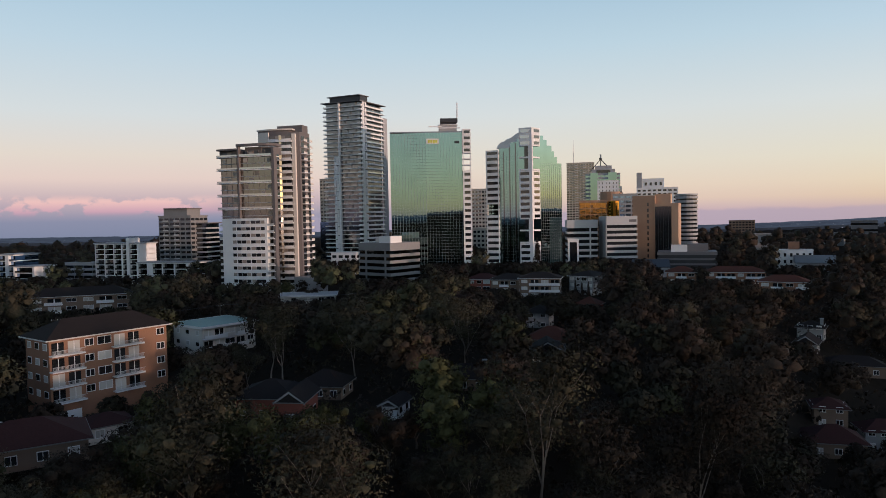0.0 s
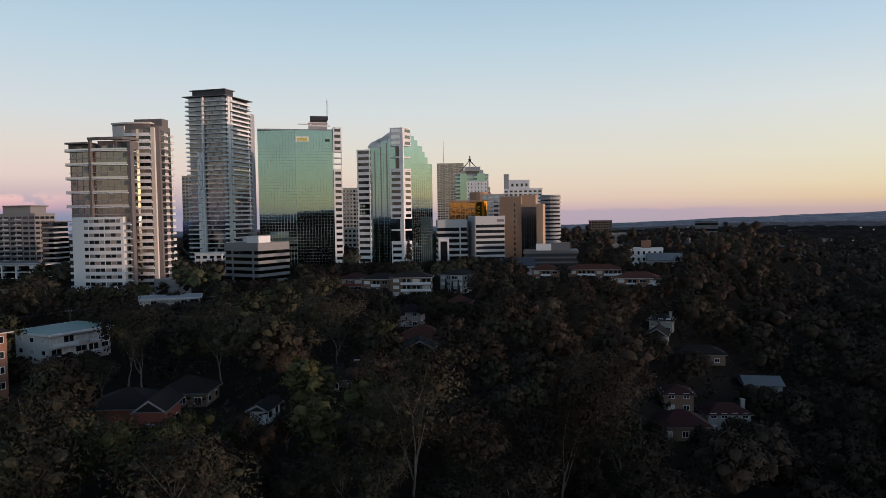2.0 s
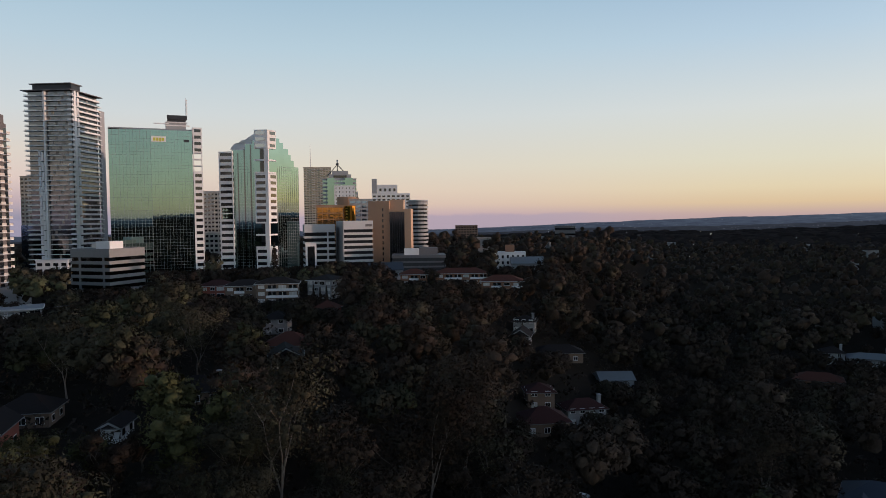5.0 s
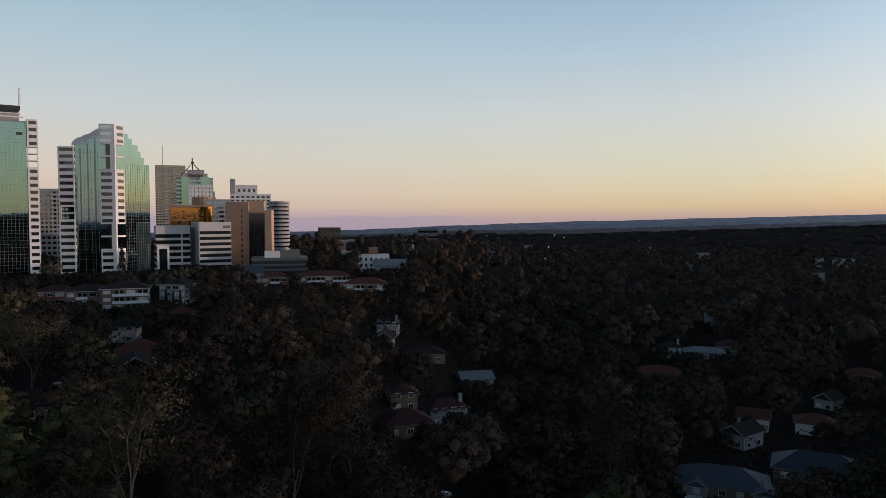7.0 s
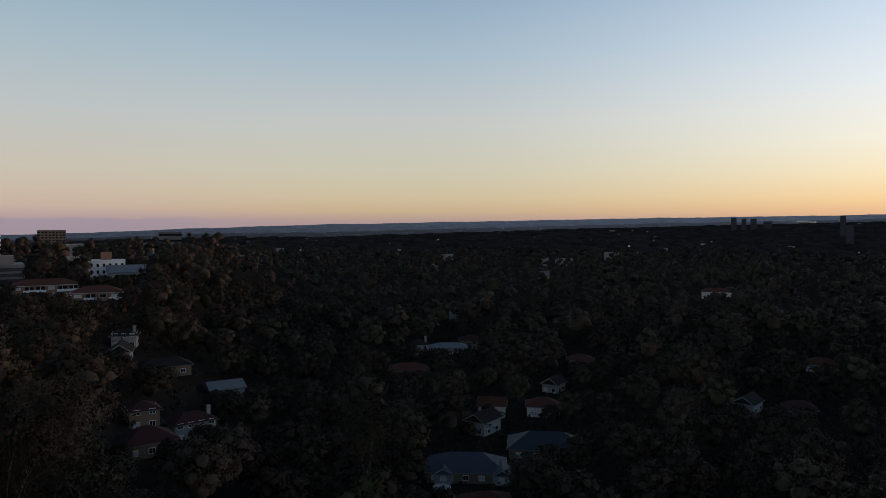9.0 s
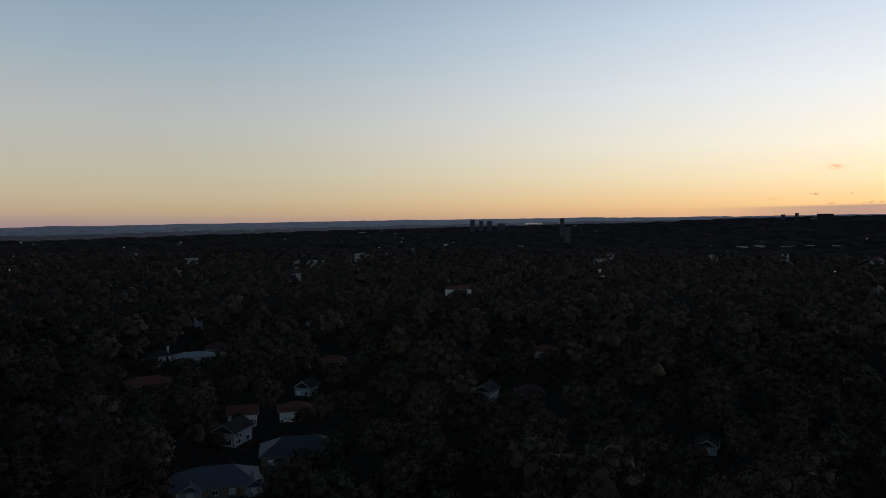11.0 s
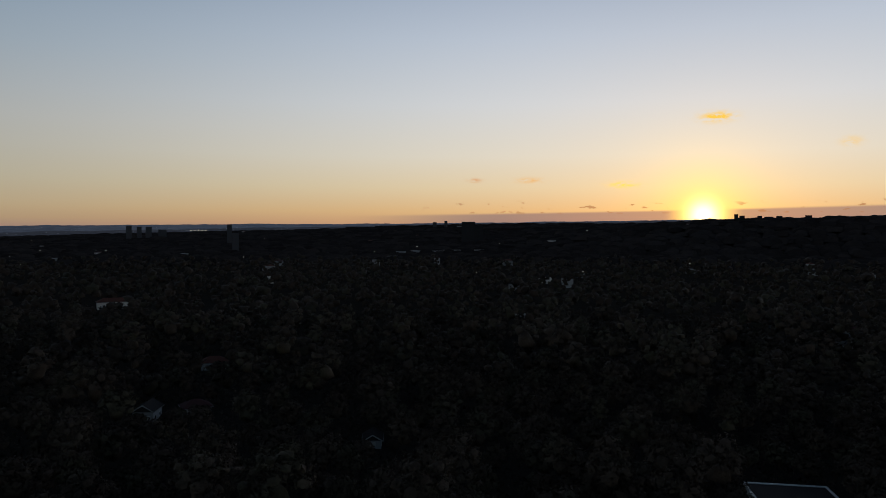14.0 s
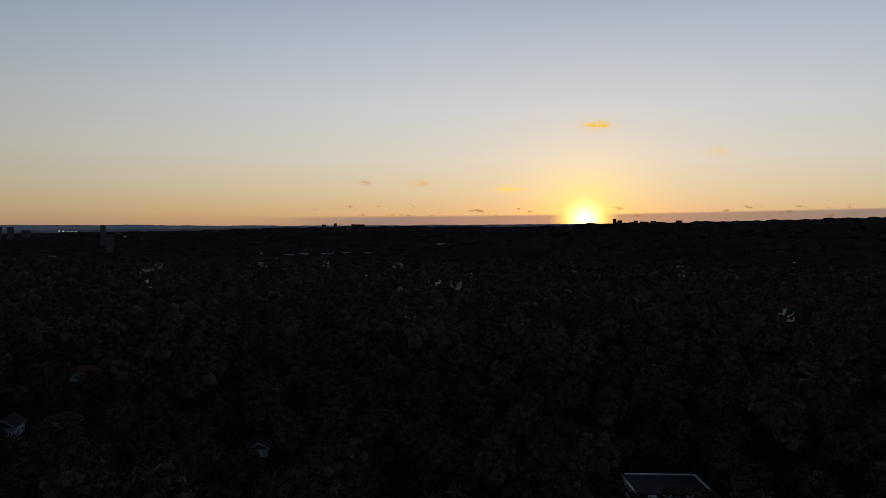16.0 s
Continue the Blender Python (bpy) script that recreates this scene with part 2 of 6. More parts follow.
# far blocks against the sunset: their silhouette shade is put into dark base colours
FARDARK = surface("backlit_far_facade", (0.06, 0.063, 0.072), 0.9, grain=0.1, spec=0.1)
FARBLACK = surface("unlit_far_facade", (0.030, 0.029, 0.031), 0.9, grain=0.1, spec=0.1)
BLACK = surface("black_metal", (0.03, 0.03, 0.035), 0.5)
STEEL = surface("grey_steel", (0.30, 0.31, 0.33), 0.45, 0.6)
GUTTER = surface("grey_gutter", (0.20, 0.195, 0.19), 0.6)
RAIL = surface("pale_metal_rail", (0.55, 0.54, 0.53), 0.5)
BRICK = surface("orange_brick", (0.28, 0.14, 0.085), 0.85, grain=5.0, vary=0.35)
REDBRICK = surface("red_brick", (0.30, 0.09, 0.06), 0.85, grain=5.0, vary=0.35)
BROWNBRICK = surface("brown_brick", (0.20, 0.135, 0.098), 0.85, grain=5.0, vary=0.3)
TILE_DARK = surface("dark_roof_tile", (0.030, 0.024, 0.023), 0.85, grain=3.5, vary=0.4, bump=0.6, spec=0.12)
TILE_RED = surface("terracotta_roof_tile", (0.115, 0.045, 0.032), 0.85, grain=3.5, vary=0.4, bump=0.6, spec=0.12)
TILE_MAROON = surface("maroon_roof_tile", (0.065, 0.028, 0.026), 0.85, grain=3.5, vary=0.4, bump=0.6, spec=0.12)
TIN_BLUE = surface("blue_grey_roof_sheet", (0.047, 0.056, 0.074), 0.7, grain=1.5)
TIN_SLATE = surface("slate_blue_roof_sheet", (0.027, 0.032, 0.042), 0.6, grain=1.5)
TIN_GREEN = surface("verdigris_roof_sheet", (0.22, 0.33, 0.30), 0.6, grain=1.2, vary=0.25)
TIN_PALE = surface("pale_roof_sheet", (0.17, 0.18, 0.19), 0.65, grain=1.2)
GREENGLASS = mirror_glass("green_mirror_glass", (0.228, 0.350, 0.338), 0.015, 0.003)
GOLDGLASS = mirror_glass("gold_mirror_glass", (0.36, 0.19, 0.06), 0.03, 0.02)
# brighter copy of the gold glass: the bay's sun reflection put into its colour
BAYGLASS = mirror_glass("sunlit_gold_glass", (0.85, 0.52, 0.10), 0.03, 0.003)
DARKGLASS = surface("dark_window_glass", (0.018, 0.020, 0.023), 0.06, grain=0.2, bump=0.02, spec=0.75, per_object=0.6)
SMOKEGLASS = mirror_glass("smoked_glass", (0.13, 0.135, 0.14), 0.05, 0.006)
BRONZEGLASS = mirror_glass("bronze_glass", (0.175, 0.170, 0.155), 0.06, 0.012)
CANOPY = surface("distant_canopy", (0.035, 0.029, 0.027), 0.95, grain=0.05, vary=0.7, bump=0.0, stain=0.5, spec=0.0, per_island=0.6)
BALGLASS = mirror_glass("balcony_glass", (0.40, 0.42, 0.43), 0.08, 0.01)
BLUEGLASS = mirror_glass("blue_facade_glass", (0.20, 0.30, 0.46), 0.05, 0.02)
SUNGLASS = mirror_glass("sun_glint_glass", (0.62, 0.60, 0.55), 0.03, 0.004)
PANEWARM = surface("curtained_window", (0.32, 0.27, 0.235), 0.25, per_object=0.8)
CURTAIN = surface("pale_curtain", (0.55, 0.52, 0.48), 0.8, per_object=0.5)
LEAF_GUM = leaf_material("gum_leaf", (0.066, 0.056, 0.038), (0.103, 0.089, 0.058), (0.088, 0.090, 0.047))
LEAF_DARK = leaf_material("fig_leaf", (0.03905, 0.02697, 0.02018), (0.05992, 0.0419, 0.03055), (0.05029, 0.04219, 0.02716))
# darker copy of the gum leaf: the valley's shade is put into its colour
LEAF_GUM_SHADED = leaf_material("shaded_gum_leaf", (0.0535, 0.03734, 0.02764), (0.07918, 0.05626, 0.04074), (0.06634, 0.0548, 0.03492))
LEAF_GOLD = leaf_material("young_leaf", (0.062, 0.062, 0.028), (0.108, 0.102, 0.042), (0.110, 0.090, 0.040))
BARK_PALE = surface("pale_gum_bark", (0.17, 0.135, 0.11), 0.85, grain=1.5, vary=0.5)
BARK_WHITE = surface("white_gum_bark", (0.20, 0.16, 0.135), 0.85, grain=1.5, vary=0.5)
BARK_DARK = surface("dark_bark", (0.10, 0.08, 0.065), 0.9, grain=2.0, vary=0.4)
SOIL = surface("leaf_litter_ground", (0.033, 0.027, 0.022), 0.95, grain=0.25, vary=0.5, stain=0.4, spec=0.0)
WHITECAR = surface("white_car_paint", (0.75, 0.76, 0.78), 0.3)
DARKCAR = surface("dark_car_paint", (0.05, 0.06, 0.08), 0.3)
TYRE = surface("tyre_rubber", (0.02, 0.02, 0.02), 0.9)
SIGNYELLOW = surface("yellow_green_sign", (0.55, 0.55, 0.06), 0.6)


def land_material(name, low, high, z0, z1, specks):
    """Glowing far land, blue haze painted in: streaks of fields and roofs, paler towards the skyline."""
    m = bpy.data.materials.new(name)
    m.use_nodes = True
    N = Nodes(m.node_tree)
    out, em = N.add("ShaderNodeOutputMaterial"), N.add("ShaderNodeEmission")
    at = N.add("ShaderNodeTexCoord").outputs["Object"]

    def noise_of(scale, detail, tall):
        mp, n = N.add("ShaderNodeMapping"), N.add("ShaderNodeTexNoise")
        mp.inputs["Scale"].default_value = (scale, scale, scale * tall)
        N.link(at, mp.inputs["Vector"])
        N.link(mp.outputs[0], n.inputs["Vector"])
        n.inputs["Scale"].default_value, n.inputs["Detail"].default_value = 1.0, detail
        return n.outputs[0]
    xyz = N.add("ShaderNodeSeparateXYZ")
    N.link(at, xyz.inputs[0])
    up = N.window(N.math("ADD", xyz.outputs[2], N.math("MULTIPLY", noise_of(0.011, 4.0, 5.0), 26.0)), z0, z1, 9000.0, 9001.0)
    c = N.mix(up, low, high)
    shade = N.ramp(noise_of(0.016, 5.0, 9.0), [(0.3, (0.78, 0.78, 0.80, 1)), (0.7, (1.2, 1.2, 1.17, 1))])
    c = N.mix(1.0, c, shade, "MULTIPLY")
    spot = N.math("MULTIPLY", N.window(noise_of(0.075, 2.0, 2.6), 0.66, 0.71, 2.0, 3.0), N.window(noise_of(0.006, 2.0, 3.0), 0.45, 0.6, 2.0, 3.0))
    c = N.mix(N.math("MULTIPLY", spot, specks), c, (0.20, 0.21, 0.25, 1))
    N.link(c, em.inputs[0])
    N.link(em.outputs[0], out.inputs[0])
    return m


# the haze in front of hills and plain is these glow colours
HILLS = land_material("painted_haze_hills", (0.046, 0.058, 0.086, 1), (0.076, 0.096, 0.140, 1), -60.0, 110.0, 0.6)
PLAIN = land_material("painted_haze_plain", (0.023, 0.026, 0.035, 1), (0.042, 0.050, 0.069, 1), -80.0, 60.0, 1.0)
LAMP = glow("lamp_light", (1.0, 0.86, 0.65), 6.0)

# ---------------------------------------------------------------- geometry helpers
class Geo:
    """Collects boxes, prisms and tubes into one mesh."""

    def __init__(self):
        self.v, self.f = [], []

    def faces(self, vs, fs):
        n = len(self.v)
        self.v += [tuple(p) for p in vs]
        self.f += [tuple(i + n for i in q) for q in fs]
        return self

    def box(self, x0, x1, y0, y1, z0, z1):
        return self.faces([(x0, y0, z0), (x1, y0, z0), (x1, y1, z0), (x0, y1, z0), (x0, y0, z1), (x1, y0, z1), (x1, y1, z1), (x0, y1, z1)],
                          [(3, 2, 1, 0), (4, 5, 6, 7), (0, 1, 5, 4), (1, 2, 6, 5), (2, 3, 7, 6), (3, 0, 4, 7)])

    def prism(self, poly, z0, z1):
        n = len(poly)
        return self.faces([(x, y, z0) for x, y in poly] + [(x, y, z1) for x, y in poly],
                          [tuple(range(n - 1, -1, -1)), tuple(range(n, 2 * n))] + [(i, (i + 1) % n, n + (i + 1) % n, n + i) for i in range(n)])

    def ring(self, outer, inner, z0, z1):
        """A band between two outlines with the same number of points."""
        n = len(outer)
        vs = [(x, y, z) for z in (z0, z1) for poly in (outer, inner) for x, y in poly]
        fs = []
        for i in range(n):
            j = (i + 1) % n
            fs += [(i, j, 2 * n + j, 2 * n + i), (n + j, n + i, 3 * n + i, 3 * n + j), (2 * n + i, 2 * n + j, 3 * n + j, 3 * n + i), (j, i, n + i, n + j)]
        return self.faces(vs, fs)

    def tube(self, a, b, r0, r1, n=6):
        a, b = Vector(a), Vector(b)
        d = (b - a).normalized()
        u = d.orthogonal().normalized()
        w = d.cross(u)
        ring = [u * math.cos(6.28318 * i / n) + w * math.sin(6.28318 * i / n) for i in range(n)]
        return self.faces([a + r * r0 for r in ring] + [b + r * r1 for r in ring],
                          [(i, (i + 1) % n, n + (i + 1) % n, n + i) for i in range(n)] + [tuple(range(n - 1, -1, -1)), tuple(range(n, 2 * n))])

    def turn(self, x, y, deg):
        """Turns all about an upright axis at the origin, then moves it to x, y."""
        c, s = math.cos(radians(deg)), math.sin(radians(deg))
        self.v = [(x + a * c - b * s, y + a * s + b * c, z) for a, b, z in self.v]
        return self

    def mesh(self, name, mat):
        me = bpy.data.meshes.new(name)
        me.from_pydata(self.v, [], self.f)
        me.materials.append(mat)
        return me


def part(name, geo, mat, parent, label=""):
    ob = new(name, geo.mesh(name, mat) if isinstance(geo, Geo) else geo)
    ob.parent = parent
    if label:
        tagged(ob, label)
    return ob


def thing(name, x, y, z, rot, label, category, group="", kind=""):
    ob = new(name)
    ob.matrix_world = pose(x, y, z, 0, 0, rot)
    return tagged(ob, label, category, group, kind)


def plan(w, d, bulge=0.0, out=0.0, n=8):
    """Outline of a block, x along the front, y to the back; the front may bow out."""
    if not bulge:
        return [(-out, -out), (w + out, -out), (w + out, d + out), (-out, d + out)]
    front = [(w * i / n, -bulge * (1 - (2 * i / n - 1) ** 2) - out) for i in range(n + 1)]
    front[0], front[-1] = (-out, -out), (w + out, -out)
    return front + [(w + out, d + out), (-out, d + out)]


def smooth(a, b, x):
    s = min(1.0, max(0.0, (x - a) / (b - a)))
    return s * s * (3 - 2 * s)


SKYLINE = [(-180, 0.4), (-160, 1.1), (-140, 1.48), (-134, 1.30), (-126, 1.10), (-115, 0.93), (-101, 0.72), (-91, 0.59), (-84, 0.55), (-75, 0.42), (-66, 0.28),
           (-59, 0.13), (-49, -0.09), (-43, -0.21), (-35, -0.46), (-30, -0.66), (-23.5, -0.9), (21, -0.97), (30, -0.86), (90, -0.6), (180, 0.4)]
HAZE = [(-180, 0.1), (-100, 0.1), (-94, 0.22), (-88, 0.42), (-80, 0.55), (-67, 0.72), (-55, 0.86), (-43, 1.0), (-34, 0.68), (-25, 0.60), (180, 0.6)]


def along(table, az):
    """A value between the bearings of a table."""
    for (a, e), (b, f) in zip(table, table[1:]):
        if a <= az <= b:
            return e + (f - e) * (az - a) / (b - a)
    return 0.0


def skyline(az):
    return along(SKYLINE, az)


def ground_z(x, y):
    """Height of the land: a ridge with the towers, a valley towards the sunset, a plain beyond."""
    u = 0.75 * x - 0.66 * y
    z = -27.0 * smooth(-75, 0, u)
    r = math.hypot(x, y)
    far = smooth(600, 1500, r)
    z = z * (1 - far) + far * -29.0
    z += 6.0 * math.exp(-((x - 300) ** 2 + (y - 660) ** 2) / 45000.0)
    az = math.degrees(math.atan2(-x, y))
    ridge = smooth(-100, -122, az) * (1 - smooth(-150, -175, az))
    if r > 1500:
        gap = along(HAZE, az) + 0.12
        z += (30 + 4000 * math.tan(radians(skyline(az) - gap)) - z) * smooth(1500, 4000, r)
    if r > 1600 and ridge > 0:
        z += (22 + 2600 * math.tan(radians(skyline(az))) - z) * ridge * smooth(1600, 2600, r)
    return z

# ---------------------------------------------------------------- land
def make_ground():
    radii = [0, 15, 30, 45, 60, 80, 100, 120, 140, 160, 180, 200, 225, 250, 280, 310, 350, 400, 460, 540, 640, 800, 1000, 1300, 1500, 1700, 1900, 2200, 2500, 2800, 3300, 3900, 4300, 4530]
    n, vs, fs = 96, [(0, 0, ground_z(0, 0))], []
    for r in radii[1:]:
        for i in range(n):
            a = 6.283185 * i / n
            x, y = r * math.cos(a), r * math.sin(a)
            vs.append((x, y, ground_z(x, y) + (0.5 * noise.noise((x * 0.02, y * 0.02, 0)) if 40 < r < 2000 else 0)))
    for i in range(n):
        fs.append((0, 1 + i, 1 + (i + 1) % n))
    for k in range(len(radii) - 2):
        for i in range(n):
            a, b = 1 + k * n + i, 1 + k * n + (i + 1) % n
            fs.append((a, a + n, b + n, b))
    g = Geo()
    g.v, g.f = vs, fs
    ob = new("ground", g.mesh("ground", SOIL))
    for p_ in ob.data.polygons:
        p_.use_smooth = True
    tagged(ob, "dark leaf-littered ground under the suburban trees", "ground", kind="structure")
    n = 1440
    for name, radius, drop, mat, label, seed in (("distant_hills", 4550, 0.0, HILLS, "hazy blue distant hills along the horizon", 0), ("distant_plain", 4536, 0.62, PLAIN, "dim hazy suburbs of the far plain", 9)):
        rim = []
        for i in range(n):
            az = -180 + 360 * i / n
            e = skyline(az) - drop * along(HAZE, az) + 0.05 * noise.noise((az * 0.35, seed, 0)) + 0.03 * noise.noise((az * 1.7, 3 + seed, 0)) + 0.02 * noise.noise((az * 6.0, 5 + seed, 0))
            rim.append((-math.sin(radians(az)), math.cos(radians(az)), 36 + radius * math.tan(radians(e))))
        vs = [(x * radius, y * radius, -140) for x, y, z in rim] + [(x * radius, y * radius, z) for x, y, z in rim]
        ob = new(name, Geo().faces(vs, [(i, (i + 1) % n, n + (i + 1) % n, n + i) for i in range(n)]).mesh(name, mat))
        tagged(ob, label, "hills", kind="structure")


make_ground()

# ---------------------------------------------------------------- towers
def bow(x):
    """Front line of the bowed white wall."""
    pts = ((0.8, -1.5), (6.5, -2.4), (12, -3.0), (18, -3.0), (25.2, -2.6))
    for (a, p_), (b, q_) in zip(pts, pts[1:]):
        if x <= b:
            return p_ + (q_ - p_) * (x - a) / (b - a)
    return -2.6


def tower_a():
    """Grey and white flats: a white lower front, glazed upper storeys between pale slabs, a tall grey fin."""
    t = thing("apartment_tower", -96.0, 341.5, 0, -18, "grey apartment tower with white lower front and overhanging flat roof", "apartment tower")
    w, d = 27.2, 15.0
    part("core", Geo().prism(plan(w, 4.8, 1.2), 0, 67.0), BRONZEGLASS, t, "grey-green glazed walls")
    part("rear_wall", Geo().box(0.5, 16, 4.9, d, 0, 66.0), TAUPE, t)
    # lower white front with strip windows
    part("lower_wall", Geo().prism([(0.8, -1.5), (6.5, -2.4), (12, -3.0), (18, -3.0), (25.2, -2.6), (25.2, 3), (0.8, 3)], 0, 37.3), WHITE, t, "white rendered lower wall")
    for i in range(12):
        z = 1.2 + i * 3.05
        for k in range(7):
            x = 6.9 + k * 2.5
            u, v = x, x + (2.38 if k % 3 else 2.1)
            part("window", Geo().prism([(u, bow(u) - 0.07), (v, bow(v) - 0.07), (v, bow(v) + 0.4), (u, bow(u) + 0.4)], z, z + 1.45), DARKGLASS if (i * 7 + k * 3) % 5 > 1 else PANEWARM, t)
            part("window_frame", Geo().box(v, v + 0.12, bow(v) - 0.1, bow(v) + 0.2, z, z + 1.45), WHITE, t)
        b = part("balcony", Geo().box(25.2, w + 1.2, -2.4, 0.5, z - 1.2, z - 0.85), WHITE, t)
        part("balustrade", Geo().box(25.2, w + 1.2, -2.4, -2.3, z - 0.85, z - 0.05), RAIL, b)
        b = part("balcony", Geo().box(-0.9, 0.8, -1.2, 2.0, z - 1.2, z - 0.85), WHITE, t)
        part("balustrade", Geo().box(-0.9, 0.8, -1.2, -1.1, z - 0.85, z - 0.1), RAIL, b)
    # upper glazed storeys: pale slab every second floor, a thin line between
    for i in range(10):
        z = 38.3 + i * 3.05
        pale = i % 2 == 1
        s = part("balcony", Geo().prism(plan(w - 1.2, 4.4, 1.4, 1.5 if pale else 0.35), z, z + (0.42 if pale else 0.25)), WHITE if pale else GREY, t)
        if pale:
            part("balustrade", Geo().ring(plan(w - 1.2, 4.4, 1.4, 1.45), plan(w - 1.2, 4.4, 1.4, 1.38), z + 0.55, z + 1.3), BALGLASS, s)
        for k in range(9):
            if (i * 5 + k * 7) % 4 == 0:
                x = 1.2 + k * 2.9
                part("blind", Geo().box(x, x + 2.2, -0.08 - 1.2 * max(0, 1 - ((x + 1.1) / 13.6 - 1) ** 2), 0.2, z + 0.6, z + 2.5), PANEWARM, t)
        for k in range(10):
            x = 0.5 + k * 2.9
            part("mullion", Geo().box(x, x + 0.12, -0.1 - 1.2 * max(0, 1 - (x / 13.6 - 1) ** 2), 0.3, z + 0.2, z + 3.0), TAUPE, t)
    part("fin", Geo().box(w + 0.3, w + 1.6, -1.2, 1.6, 0, 70.0), TAUPE, t, "tall taupe side fin")
    part("column", Geo().box(10.6, 11.5, -3.0, -1.2, 37.3, 71.6), TAUPE, t)
    part("roof", Geo().prism([(-0.4, -2.8), (10.6, -3.6), (10.6, d), (0.2, d)], 69.0, 69.8), TAUPE, t, "flat overhanging roof edge")
    part("upper_roof", Geo().prism([(10.6, -3.6), (16, -4.0), (22, -3.8), (26, -2.6), (29.4, 0.5), (29.4, 5.4), (27, 5.4), (26.5, 1.2), (22, -1.2), (10.6, -1.6)], 70.6, 71.7), TAUPE, t, "curved roof blade")
    part("penthouse", Geo().prism([(13.5, -0.5), (22, -0.5), (27, 2), (27, 9), (13.5, 9)], 67.0, 70.4), TAUPE, t)
    part("parapet", Geo().box(0, 10.6, -0.8, 4, 66.2, 69.0), TAUPE, t)


def tower_b():
    """Curved pink-beige flats behind."""
    t = thing("apartment_tower", -81.8, 357.5, 0, -18, "curved beige apartment tower with white balconies and taupe ends", "apartment tower")
    w, d = 22.7, 10.5
    part("core", Geo().prism(plan(w, d, 2.6), 0, 79.0), TAUPE, t)
    part("curved_wall", Geo().prism([(0.8, -1.2), (3, -2.4), (7.5, -3.2), (7.5, 0), (0.8, 0)], 0, 79.0), CREAM, t, "cream rounded wall")
    part("curved_wall", Geo().prism([(19.6, -2.2), (21.2, -1.9), (21.2, 0), (19.6, 0)], 0, 78.0), CREAM, t)
    for i in range(25):
        z = 1.2 + i * 3.05
        b = part("balcony", Geo().prism([(7.5, -3.6), (12, -4.1), (16.5, -3.6), (19.6, -2.9), (19.6, 0), (7.5, 0)], z - 0.3, z + 0.3), WHITE, t)
        part("balustrade", Geo().ring([(7.5, -3.6), (12, -4.1), (16.5, -3.6), (19.6, -2.9)], [(7.5, -3.45), (12, -3.95), (16.5, -3.45), (19.6, -2.75)], z + 0.3, z + 1.2), WHITE, b)
        for k in range(4):
            x = 8.0 + k * 2.85
            part("window", Geo().box(x, x + 2.5, -2.78 + 0.12 * k, -2.2, z + 0.5, z + 2.75), DARKGLASS if (i + k * 3) % 3 else PANEWARM, t)
        # angled to mirror the sun; a brighter tint paints the glint on six floors
        part("reveal_glass", Geo().box(0, 1.3, 0, 0.2, z + 0.5, z + 2.8).turn(14.1, -4.75, 55.4), SUNGLASS if 11 < i < 18 else BRONZEGLASS, t)
        b = part("balcony", Geo().box(w - 0.5, w + 1.6, 1.5, 5.0, z, z + 0.4), WHITE, t)
        part("balustrade", Geo().box(w + 1.5, w + 1.6, 1.5, 5.0, z + 0.4, z + 1.2), CREAM, b)
        b = part("balcony", Geo().box(w - 0.5, w + 1.6, 7.5, 10.5, z, z + 0.4), WHITE, t)
        part("balustrade", Geo().box(w + 1.5, w + 1.6, 7.5, 10.5, z + 0.4, z + 1.2), CREAM, b)
        part("window", Geo().box(w - 0.02, w + 0.06, 1.6, 4.8, z + 0.4, z + 2.7), DARKGLASS, t)
        part("window", Geo().box(w, w + 0.06, 7.6, 10.3, z + 0.4, z + 2.7), DARKGLASS, t)
    part("upper_storey", Geo().prism(plan(17, 9, 1.8), 78.0, 80.0), TAUPE, t)
    part("roof", Geo().prism(plan(18.5, 10, 2.2, 0.4), 80.0, 80.7), CREAM, t, "pale curved roof slab")
    part("plant_room", Geo().box(9, 22.6, 3, 9, 79, 82.6), TAUPE, t)
    part("podium", Geo().box(20, 32, -4, 8, 0, 8.5), GREY, t)


